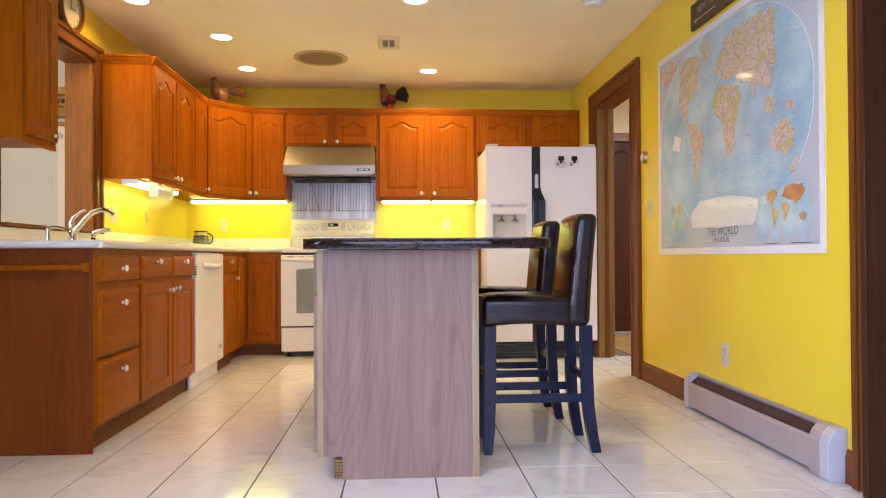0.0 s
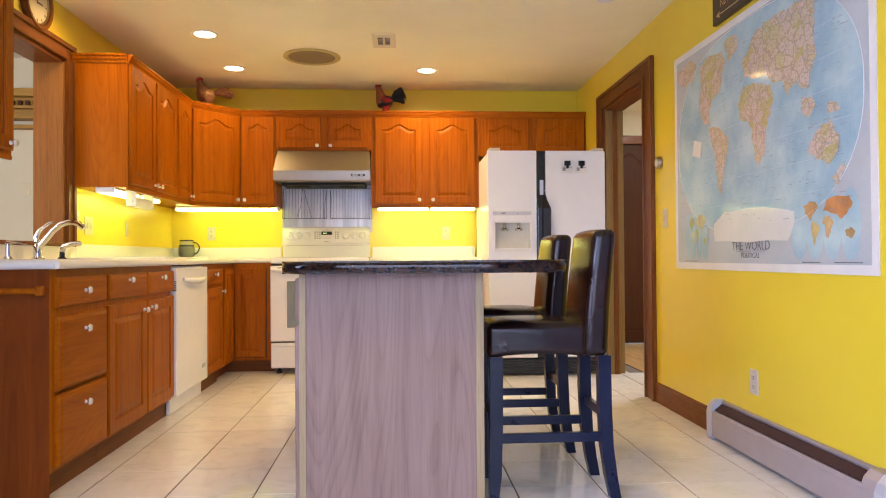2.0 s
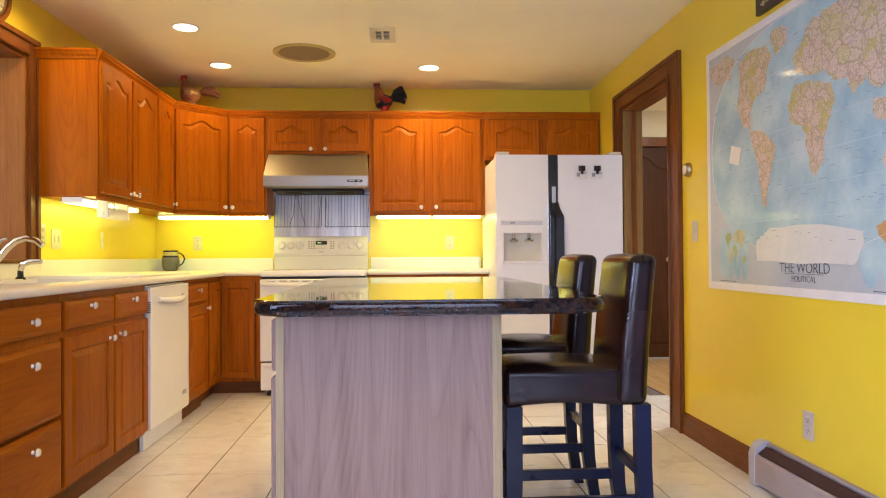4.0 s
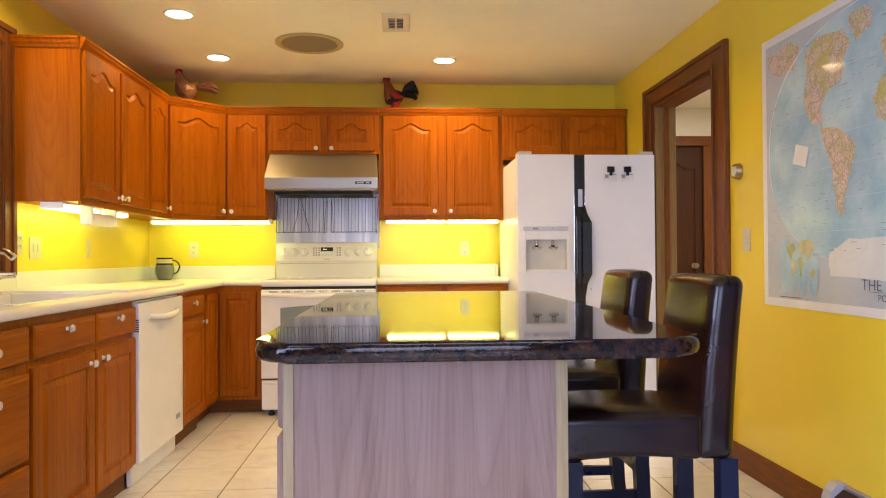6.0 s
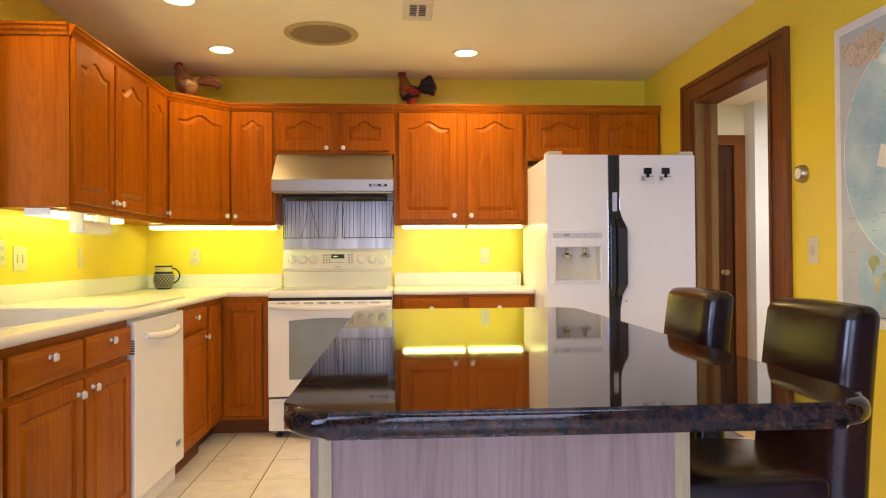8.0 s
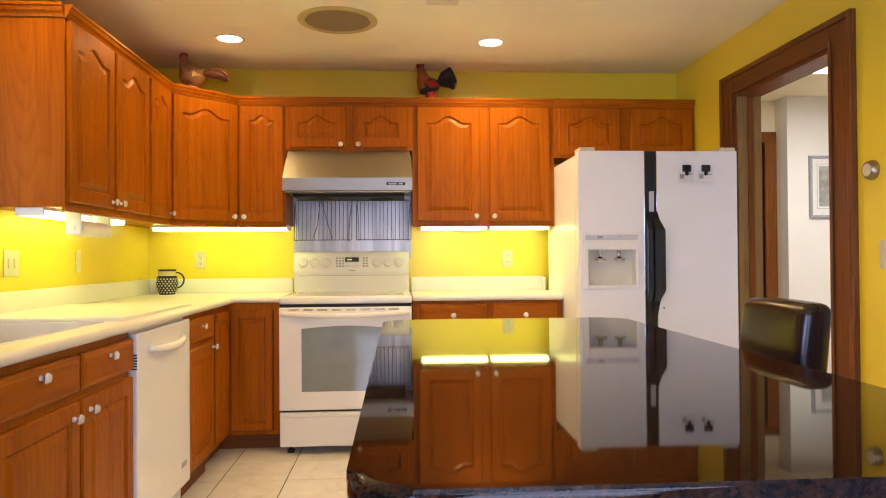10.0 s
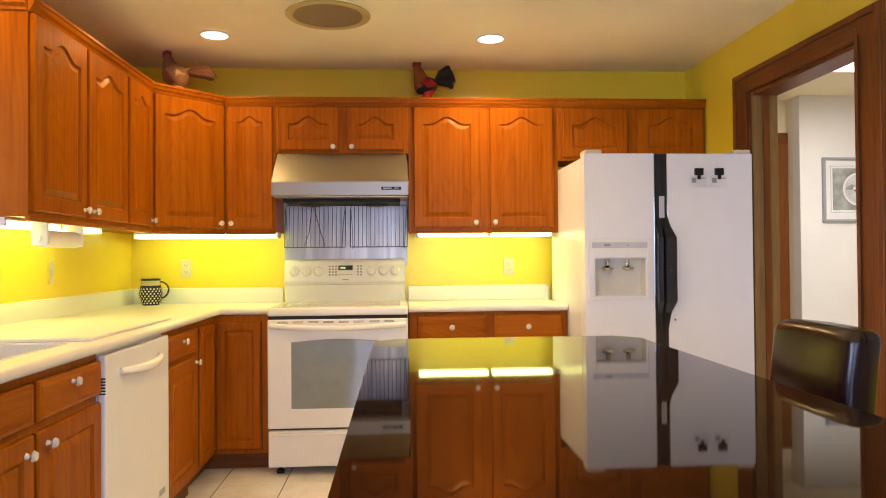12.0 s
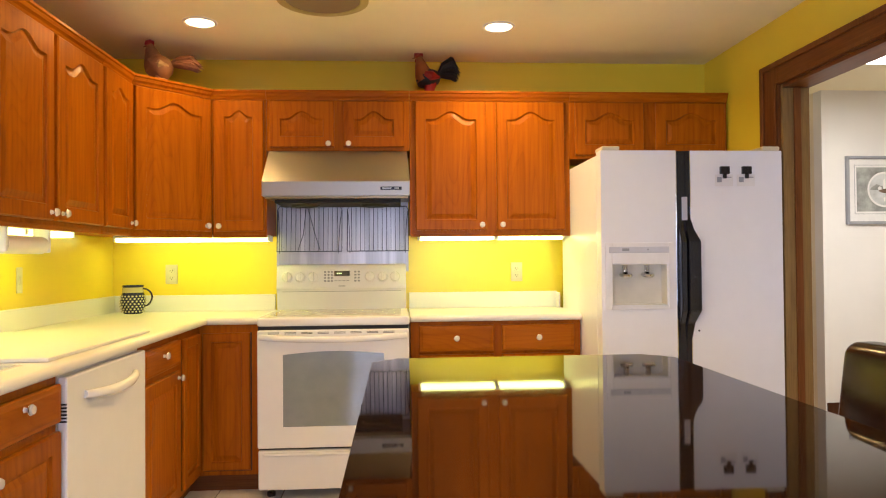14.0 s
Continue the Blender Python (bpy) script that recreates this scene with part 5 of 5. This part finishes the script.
ah.faces.new([ah.verts.new((XR - 0.0232, y, z)) for y, z in ((3.165, 2.1305), (3.125, 2.147), (3.13, 2.1305), (3.125, 2.114))])
part("arrow_head", ah, GOLD_INK, sg)
part("arrow", boxes((XR - 0.024, XR - 0.0215, 2.62, 2.80, 2.20, 2.205)), GOLD_INK, sg)

th = thing("thermostat", "round brass and cream thermostat", "thermostat", pose(XR, 3.985, 1.502, 0, -90, 0))
part("ring", lathe([(0.040, 0), (0.041, 0.008), (0.036, 0.024), (0.030, 0.030), (0.030, 0.0)], 24), BRASS, th)
part("dial", lathe([(0, 0.028), (0.026, 0.030), (0.030, 0.022)], 24), IVORY, th)


def plate_at(m, kind, material=IVORY, w=0.070, h=0.115):
    """A wall plate facing local -y."""
    n = "outlet" if kind == "outlet" else "light_switch"
    p = thing(n, {"outlet": "ivory duplex outlet on the yellow wall", "switch": "ivory rocker switch on the yellow wall", "double": "ivory double switch on the yellow wall"}[kind], "outlet" if kind == "outlet" else "switch", m)
    part("plate", box(-w / 2, w / 2, -0.006, -0.0005, -h / 2, h / 2, 0.002), material, p)
    if kind == "outlet":
        for z in (-0.021, 0.021):
            s = part("socket", box(-0.017, 0.017, -0.0085, -0.0055, z - 0.014, z + 0.014, 0.003), material, p)
            part("slot", boxes((-0.008, -0.006, -0.0092, -0.008, z - 0.003, z + 0.007), (0.006, 0.008, -0.0092, -0.008, z - 0.003, z + 0.007), (-0.002, 0.002, -0.0092, -0.008, z - 0.010, z - 0.006)), DARK, s)
    else:
        for u in ((0,) if kind == "switch" else (-0.023, 0.023)):
            part("rocker", box(u - 0.008, u + 0.008, -0.0105, -0.0055, -0.020, 0.020, 0.002), material, p)
    return p


plate_at(pose(-1.461, YB, 1.146), "outlet")
plate_at(pose(0.611, YB, 1.141), "outlet")
plate_at(pose(XR, 2.868, 0.340, 0, 0, -90), "outlet", plain("plate_pale", (0.56, 0.49, 0.44), 0.4))
plate_at(pose(XR, 3.915, 1.155, 0, 0, -90), "switch", IVORY)
plate_at(pose(XL, 4.344, 1.142, 0, 0, 90), "double", IVORY, 0.115)
plate_at(pose(XL, 4.97, 1.146, 0, 0, 90), "switch", IVORY, 0.045, 0.115)
plate_at(pose(XL, 4.185, 1.168, 0, 0, 90), "outlet")

# baseboard heater
hh = thing("baseboard_heater", "pinkish-grey metal baseboard heater under the map", "heater", None)
HY_0, HY_1 = 1.905, 3.212
hx = XR - 0.001
part("back_plate", box(hx - 0.004, hx, HY_0 + 0.02, HY_1 - 0.02, 0.02, 0.195), HEATER, hh)
cov = bmesh.new()
prof = [(-0.066, 0.018), (-0.070, 0.028), (-0.070, 0.130), (-0.064, 0.146), (-0.060, 0.146), (-0.066, 0.129), (-0.066, 0.029), (-0.062, 0.020)]
a = [cov.verts.new((hx + o, HY_0 + 0.10, z)) for o, z in prof]
b_ = [cov.verts.new((hx + o, HY_1 - 0.05, z)) for o, z in prof]
for i in range(len(prof)):
    cov.faces.new((a[i], b_[i], b_[(i + 1) % len(prof)], a[(i + 1) % len(prof)]))
cov.faces.new(a), cov.faces.new(b_[::-1])
part("front_cover", cov, HEATER, hh)
part("top_hood", prism([(hx - 0.016, HY_0 + 0.10), (hx - 0.004, HY_0 + 0.10), (hx - 0.004, HY_1 - 0.05), (hx - 0.016, HY_1 - 0.05)], 0.184, 0.193), HEATER, hh)
part("damper", moved(box(-0.024, 0.024, HY_0 + 0.10, HY_1 - 0.05, -0.001, 0.001), pose(hx - 0.036, 0, 0.162, 0, -38, 0)), BROWN_GAP, hh, "dark brown damper flap")
part("fins", box(hx - 0.056, hx - 0.006, HY_0 + 0.10, HY_1 - 0.05, 0.050, 0.115), BROWN_GAP, hh)


def cap_profile(y0, y1, material, grow, name):
    o = [(0.0, 0.002), (-0.066 - grow, 0.002), (-0.073 - grow, 0.014), (-0.073 - grow, 0.140), (-0.062 - grow, 0.172), (-0.040, 0.196 + grow), (0.0, 0.198 + grow)]
    bm = bmesh.new()
    p = [bm.verts.new((hx + x, y0, z)) for x, z in o]
    q = [bm.verts.new((hx + x, y1, z)) for x, z in o]
    for i in range(len(o)):
        bm.faces.new((p[i], q[i], q[(i + 1) % len(o)], p[(i + 1) % len(o)]))
    bm.faces.new(p), bm.faces.new(q[::-1])
    bmesh.ops.bevel(bm, geom=[e for e in bm.edges], offset=0.002, segments=1, affect="EDGES")
    part(name, bm, material, hh)


cap_profile(HY_1 - 0.05, HY_1, HEATER_W, 0.002, "end_cap")
cap_profile(HY_0 + 0.055, HY_0 + 0.125, HEATER, 0.003, "joint_cover")
cap_profile(HY_0, HY_0 + 0.055, HEATER_W, 0.004, "end_cap")

# ---- ceiling fixtures ----


def downlight(x, y, r=0.085, lit=True):
    d = thing("ceiling_light", "recessed round ceiling light with a white trim", "light", pose(x, y, ZC), "recessed ceiling lights")
    part("trim_ring", lathe([(r, -0.0005), (r, -0.005), (r - 0.006, -0.008), (r - 0.016, -0.006), (r - 0.018, -0.0005)], 32), WHITE_P, d)
    part("lens", lathe([(0, -0.004), (r - 0.018, -0.0035), (r - 0.016, -0.001)], 32), LAMP_ON, d)
    return d


# The last two, at y 1.2, are unseen downlights added as warm fill.
LIGHTS = [(-1.104, 4.490, 4.3), (-1.105, 5.330, 5.6), (0.417, 5.340, 12.5), (-1.441, 3.79, 6.0), (0.268, 3.70, 16.0), (-0.9, 1.2, 6.0), (0.6, 1.2, 6.0)]
for x, y, watts in LIGHTS:
    downlight(x, y)
    area_lamp("downlight_beam", pose(x, y, ZC - 0.012), 0.12, 0.12, watts, WARM, "DISK", 155)
dt = thing("smoke_detector", "round white ceiling smoke detector", "detector", pose(1.383, 3.67, ZC))
part("base", lathe([(0.072, -0.0005), (0.072, -0.014), (0.062, -0.020), (0.0, -0.020)], 28), WHITE_P, dt)
part("cover", lathe([(0.055, -0.020), (0.050, -0.034), (0.0, -0.038)], 28), WHITE_P, dt)
spk = thing("ceiling_speaker", "round ceiling speaker with a tan grille", "speaker", pose(-0.455, 4.995, ZC))
part("rim", lathe([(0.212, -0.0005), (0.212, -0.006), (0.200, -0.011), (0.176, -0.008), (0.172, -0.0005)], 48), plain("speaker_rim", (0.52, 0.42, 0.16), 0.5), spk)
part("grille", lathe([(0.0, -0.006), (0.172, -0.005)], 48), plain("speaker_grille", (0.27, 0.20, 0.12), 0.7), spk)
cv = thing("ceiling_vent", "pale metal ceiling vent with two louvre banks", "vent", pose(0.09, 4.580, ZC))
part("frame", boxes((-0.080, 0.080, -0.150, -0.085, -0.008, -0.0005), (-0.080, 0.080, 0.085, 0.150, -0.008, -0.0005), (-0.080, -0.042, -0.085, 0.085, -0.008, -0.0005), (0.042, 0.080, -0.085, 0.085, -0.008, -0.0005), bevel=0.002), CREAM, cv)
part("backing", box(-0.042, 0.042, -0.085, 0.085, -0.003, -0.001), plain("vent_dark", (0.07, 0.05, 0.035), 0.7), cv)
part("divider", box(-0.006, 0.006, -0.085, 0.085, -0.009, -0.0035), CREAM, cv)
for i in range(6):
    part("slat", moved(box(-0.041, 0.041, -0.004, 0.004, -0.0006, 0.0006), pose(0, -0.066 + 0.026 * i, -0.0045, 50)), CREAM, cv)

# under-cabinet strip lights


def strip(m, w, name_label="slim under-cabinet strip light glowing warm white"):
    s = thing("strip_light", name_label, "light", m, "under-cabinet lights")
    part("housing", boxes((0, w, 0.0, 0.11, -0.012, 0.0), (0, 0.012, 0.0, 0.11, -0.034, -0.012), (w - 0.012, w, 0.0, 0.11, -0.034, -0.012), bevel=0.002), WHITE_P, s)
    part("diffuser", box(0.013, w - 0.013, 0.003, 0.107, -0.034, -0.0125, 0.006), TUBE_ON, s, "glowing acrylic diffuser")
    return s


ZU = 1.3665
strip(pose(-1.70, 5.745, ZU), 0.86)
strip(pose(0.0, 5.745, ZU), 0.45)
strip(pose(0.452, 5.745, ZU), 0.40)
strip(pose(-1.55, 4.115, ZU, 0, 0, 90), 0.44)
strip(pose(-1.55, 4.556, ZU, 0, 0, 90), 0.40)

# paper towel holder under the left wall cabinet
pt = thing("paper_towel_holder", "white paper towel holder under the cabinet", "holder", pose(-1.455, 4.262, 1.366, 0, 0, 90))
for u in (0.0, 0.30):
    part("arm", box(u, u + 0.016, 0.016, 0.080, -0.104, -0.001, 0.005), WHITE_P, pt)
part("roll", lathe([(0.018, 0), (0.034, 0), (0.034, 0.276), (0.018, 0.276)], 26, pose(0.02, 0.048, -0.075, 0, 90, 0)), PAPER, pt)
part("bar", tube([(-0.006, 0.048, -0.075), (0.322, 0.048, -0.075)], 0.011, 12), WHITE_P, pt)

# mug
mg = thing("mug", "dark blue stoneware jug with pale dots", "jug", pose(-1.640, 5.875, CT) @ Matrix.Diagonal((1.0, 1.0, 0.88, 1.0)))
part("body", lathe([(0, 0), (0.048, 0), (0.052, 0.006), (0.066, 0.055), (0.069, 0.085), (0.062, 0.125), (0.054, 0.150), (0.056, 0.172), (0.059, 0.185), (0.055, 0.185), (0.050, 0.165), (0.058, 0.12), (0.060, 0.07), (0.044, 0.010), (0, 0.008)], 30), plain("mug_glaze", (0.02, 0.025, 0.06), 0.15), mg)
dm = bmesh.new()
for row in range(7):
    z = 0.016 + 0.0165 * row
    rad = 0.054 + 0.0155 * math.sin(math.pi * min(1, (z + 0.01) / 0.165)) + 0.0006
    for k in range(20):
        a = 2 * math.pi * (k + 0.5 * (row % 2)) / 20
        lathe([(0, 0.0022), (0.0045, 0.0018), (0.0062, 0.0)], 7, pose(rad * math.cos(a), rad * math.sin(a), z) @ Matrix.Rotation(a, 4, "Z") @ pose(0, 0, 0, 0, 90, 0), dm)
tagged(part("dots", dm, plain("dot_cream", (0.62, 0.58, 0.42), 0.2), mg, "rows of cream dots"), kind="stuff")
part("band", lathe([(0.0592, 0.138), (0.0560, 0.148), (0.0562, 0.160), (0.0576, 0.172)], 30), plain("mug_band", (0.55, 0.50, 0.24), 0.2), mg)
part("handle", tube([(0.056 + 0.052 * math.sin(a) * (1.0 if a < 1.6 else 0.96), 0, 0.105 + 0.058 * math.cos(a)) for a in (math.pi * i / 14 for i in range(15))], 0.0055, 8), plain("mug_handle", (0.03, 0.025, 0.05), 0.15), mg)

# faucet set
fc = thing("faucet", "chrome arched kitchen faucet with a lever", "faucet", pose(-1.70, 3.52, CT))
part("base", lathe([(0, 0), (0.032, 0), (0.030, 0.010), (0.022, 0.018), (0.021, 0.075), (0.017, 0.085), (0, 0.09)], 20), CHROME, fc)
part("spout", tube([(0.0, 0, 0.06), (0.035, 0.0, 0.10), (0.075, 0.0, 0.150), (0.115, 0, 0.185), (0.16, 0, 0.198), (0.205, 0, 0.190), (0.235, 0, 0.165)], [0.016, 0.016, 0.0155, 0.015, 0.0145, 0.0145, 0.016], 14), CHROME, fc)
part("lever", tube([(0, 0, 0.08), (-0.010, 0.0, 0.12), (0.008, 0.0, 0.155), (0.055, 0, 0.190), (0.075, 0, 0.196)], [0.015, 0.013, 0.010, 0.008, 0.007], 12), CHROME, fc)
sd = thing("soap_dispenser", "chrome pump soap dispenser by the sink", "dispenser", pose(-1.70, 3.24, CT))
part("base", lathe([(0, 0), (0.022, 0), (0.020, 0.012), (0.012, 0.018), (0.011, 0.075), (0, 0.08)], 16), CHROME, sd)
part("nozzle", tube([(0, 0, 0.070), (0.0, 0, 0.085), (0.05, 0, 0.088), (0.085, 0, 0.076)], [0.010, 0.010, 0.007, 0.006], 10), CHROME, sd)
ss = thing("side_spray", "chrome side spray standing by the sink", "spray", pose(-1.68, 3.74, CT))
part("base", lathe([(0, 0), (0.024, 0), (0.022, 0.010), (0.014, 0.016), (0.013, 0.045), (0, 0.05)], 16), BLACK, ss)
part("head", tube([(0, 0, 0.045), (0.01, 0, 0.075), (0.05, 0, 0.088), (0.10, 0, 0.090)], [0.014, 0.016, 0.015, 0.013], 12), CHROME, ss)

# clock above the pass-through
ck = thing("wall_clock", "round wooden wall clock above the pass-through", "clock", pose(XL, 3.68, 2.335, 0, 90, 0) @ Matrix.Diagonal((1.27, 1.27, 1.0, 1.0)))
part("frame", lathe([(0.120, 0.0), (0.122, 0.022), (0.112, 0.036), (0.098, 0.034), (0.092, 0.018), (0.092, 0.0)], 40), TRIM, ck)
part("face", lathe([(0, 0.016), (0.093, 0.016)], 40), plain("clock_cream", (0.66, 0.58, 0.40), 0.4), ck)
part("bezel", lathe([(0.094, 0.018), (0.091, 0.026), (0.086, 0.018)], 40), BRASS, ck)
part("hand", boxes((-0.060, 0.004, -0.003, 0.003, 0.0175, 0.019)), INK, ck)
part("hand", boxes((-0.003, 0.003, -0.006, 0.042, 0.0195, 0.021)), INK, ck)
for i in range(12):
    part("hour_mark", moved(box(0.070, 0.084, -0.002, 0.002, 0.0165, 0.0175), pose(0, 0, 0, 0, 0, 30 * i)), INK, ck)


# ---- poultry figures on the cabinets ----
def bird(m, name, label, body_mats, s=1.0, tail_spread=1.0, tail_up=1.0, plump=1.0, droop=0.0):
    """One plain figure: body, neck, head, comb, tail plumes and a foot."""
    bm = bmesh.new()

    def add(b2, mat):
        for f in b2.faces:
            f.material_index = mat
        merge(bm, b2)
    add(tube([(0.030, 0, 0.050), (0.034, 0, 0.066), (0.050, 0, 0.086), (0.078, 0, 0.096), (0.106, 0, 0.104), (0.128, 0, 0.116)], [k * plump for k in (0.014, 0.034, 0.050, 0.050, 0.038, 0.014)], 16), 0)
    add(tube([(0.056, 0, 0.085), (0.042, 0, 0.118), (0.034, 0, 0.148), (0.027, 0, 0.176), (0.022, 0, 0.198), (0.019, 0, 0.208)], [k * (0.5 + 0.5 * plump) for k in (0.050, 0.044, 0.034, 0.025, 0.017, 0.010)], 14), 1)
    add(tube([(0.026, 0, 0.194), (0.016, 0, 0.203), (0.006, 0, 0.200)], [0.016, 0.016, 0.007], 10), 2)
    add(tube([(0.006, 0, 0.201), (-0.012, 0, 0.194)], [0.006, 0.001], 6), 1)
    for i in range(5):
        a = 0.034 - 0.008 * i
        add(tube([(a, 0, 0.205), (a + 0.002, 0, 0.228 - 0.002 * abs(i - 2)), (a + 0.004, 0, 0.232 - 0.003 * abs(i - 2))], [0.008, 0.006, 0.002], 7), 2)
    add(tube([(0.011, 0, 0.196), (0.008, 0, 0.182), (0.010, 0, 0.170)], [0.006, 0.010, 0.003], 7), 2)
    r = random.Random(5)
    for i in range(44):
        k = i / 43
        up = (0.088 - 0.100 * k) * tail_up
        out = (0.050 + 0.030 * math.sin(math.pi * (0.2 + 0.6 * k))) * tail_spread + r.uniform(-0.008, 0.008)
        y = r.uniform(-0.022, 0.022)
        up += r.uniform(-0.008, 0.008) - droop
        add(tube([(0.112, y * 0.4, 0.106), (0.118 + out * 0.40, y * 0.8, 0.112 + up * 0.62), (0.122 + out * 0.95, y, 0.108 + up), (0.122 + out * 1.25, y * 1.2, 0.088 + up * 0.80)],
                 [0.007, 0.010, 0.0075, 0.001], 5), 3)
    for y in (-0.040, 0.040):
        add(tube([(0.050, y, 0.108), (0.082, y * 1.12, 0.096), (0.122, y * 0.75, 0.092)], [0.016, 0.026, 0.006], 8), 4)
    add(tube([(0.075, 0, 0.070), (0.074, 0, 0.040), (0.072, 0, 0.014)], [0.040, 0.026, 0.028], 12), 4)
    add(lathe([(0, 0), (0.036, 0), (0.040, 0.006), (0.030, 0.016), (0, 0.018)], 16, pose(0.072, 0, 0)), 4)
    ob = part(name, bm, body_mats)
    ob.matrix_world = m @ Matrix.Scale(s, 4)
    return tagged(ob, label, "figurine")


bird(pose(-0.008, 5.83, 2.176), "rooster_figure", "painted red and black rooster figure on the cabinets", [BLACK_F, RUST_F, RED_F, BLACK_F, RED_F], 1.16)
bird(pose(-1.475, 5.62, 2.176), "hen_figure", "buff feathered hen figure on the corner cabinet", [HEN_F, HEN_F, RED_F, HEN_T, HEN_W], 1.10, 1.45, 0.55, 1.3, 0.012)

# ---- hall and next room ----
pf = thing("framed_print", "grey framed harbour print with white mount", "picture", pose(3.225, HY1, 1.455))
pw, ph = 0.62, 0.51
part("frame", boxes((0, 0.022, -0.028, -0.001, 0, ph), (pw - 0.022, pw, -0.028, -0.001, 0, ph), (0.022, pw - 0.022, -0.028, -0.001, 0, 0.022), (0.022, pw - 0.022, -0.028, -0.001, ph - 0.022, ph), bevel=0.003), GREY_P, pf)
part("mount", box(0.022, pw - 0.022, -0.010, -0.001, 0.022, ph - 0.022), PAPER, pf)
part("print", box(0.085, pw - 0.085, -0.0115, -0.0098, 0.095, ph - 0.085), MAT_GREY, pf)
pc, pz = pw / 2 - 0.01, ph / 2 + 0.005
PALE = plain("print_pale", (0.50, 0.52, 0.52), 0.5, var=0.25)
EARTH = plain("print_earth", (0.16, 0.10, 0.06), 0.5, var=0.4)
part("inner_line", boxes((0.068, pw - 0.068, -0.0112, -0.0101, 0.076, 0.079), (0.068, pw - 0.068, -0.0112, -0.0101, ph - 0.069, ph - 0.066), (0.068, 0.071, -0.0112, -0.0101, 0.079, ph - 0.069), (pw - 0.071, pw - 0.068, -0.0112, -0.0101, 0.079, ph - 0.069)), GREY_P, pf)
part("roundel_ring", lathe([(0.118, 0), (0.132, 0), (0.132, 0.001), (0.118, 0.001)], 40, pose(pc, -0.0119, pz, 90)), PAPER, pf)
part("roundel", lathe([(0, 0), (0.116, 0), (0.118, 0.001)], 40, pose(pc, -0.0118, pz, 90)), PALE, pf)


def print_shape(name, pts, y, material):
    b = bmesh.new()
    b.faces.new([b.verts.new((pc + a, y, pz + c)) for a, c in pts])
    part(name, b, material, pf)


print_shape("print_hill", [(-0.104, 0.014), (-0.06, 0.040), (-0.02, 0.024), (0.04, 0.046), (0.104, 0.020), (0.110, -0.004), (-0.110, -0.004)], -0.0125, MAT_GREY)
print_shape("print_shore", [(-0.05, -0.012), (-0.01, 0.006), (0.06, 0.012), (0.109, 0.024), (0.110, -0.026), (0.04, -0.034), (-0.02, -0.024)], -0.0129, EARTH)
print_shape("print_tower", [(-0.012, 0.004), (-0.008, 0.070), (0.0, 0.082), (0.008, 0.070), (0.014, 0.006)], -0.0133, PAPER)
print_shape("print_house", [(-0.050, -0.004), (-0.050, 0.014), (-0.036, 0.024), (-0.022, 0.014), (-0.022, -0.002)], -0.0133, PAPER)
print_shape("print_reflection", [(-0.008, -0.060), (-0.004, -0.090), (0.006, -0.090), (0.008, -0.060)], -0.0129, PAPER)
cl = thing("hall_ceiling_light", "square glowing ceiling fixture in the hall", "light", pose(2.95, 5.55, 2.46))
part("frame", boxes((-0.24, 0.24, -0.42, 0.42, -0.02, -0.0005), bevel=0.004), WHITE_P, cl)
part("diffuser", box(-0.22, 0.22, -0.40, 0.40, -0.032, -0.0205, 0.004), SKY_PANEL, cl)

plate_at(pose(-3.22, RY1, 1.58), "switch", IVORY)

# ---- floors: tiles laid one by one, hall boards ----
P, G, GX = 0.3415, 0.0052, 0.0062
fl = structure("floor", box(XL - 0.16, XR + 0.30, YF - 0.12, YB + 0.12, -0.06, -0.0025), GROUT, "white marbled ceramic tile floor with dark joints", "floor")
tb = box(GX / 2, P - GX / 2, G / 2, P - G / 2, -0.006, 0.0)
tile_me = bpy.data.meshes.new("tile")
tb.to_mesh(tile_me)
tb.free()
tile_me.materials.append(TILE)
r = random.Random(11)
x = -0.387 - 5 * P
while x < XR + 0.02:
    y = 2.195 - 16 * P
    while y < YB:
        if x + P > XL and y + P > YF:
            t = new("tile", tile_me)
            t.parent = fl
            t.location = (x, y, r.uniform(-0.0004, 0.0002))
            t.rotation_euler = (r.uniform(-0.0012, 0.0012), r.uniform(-0.0012, 0.0012), 0)
        y += P
    x += P
structure("threshold", box(XR + 0.10, XR + 0.312, DY0, DY1, -0.002, 0.007, 0.003), TILE, "pale stone threshold at the doorway", "threshold")
hf = structure("floor_hall", box(XR + 0.31, HX1 + 0.1, HY0 - 0.1, 7.15, -0.06, -0.004), DARK, "honey oak board floor of the hall", "floor")
bw = 0.083
bb = box(0.0006, bw - 0.0006, 0, 4.55, -0.0035, 0.0, 0.0008, seg=1)
board_me = bpy.data.meshes.new("board")
bb.to_mesh(board_me)
bb.free()
board_me.materials.append(HALL_WOOD)
for i in range(33):
    t = new("board", board_me)
    t.parent = hf
    t.location = (XR + 0.313 + bw * i, HY0 - 0.09, 0)
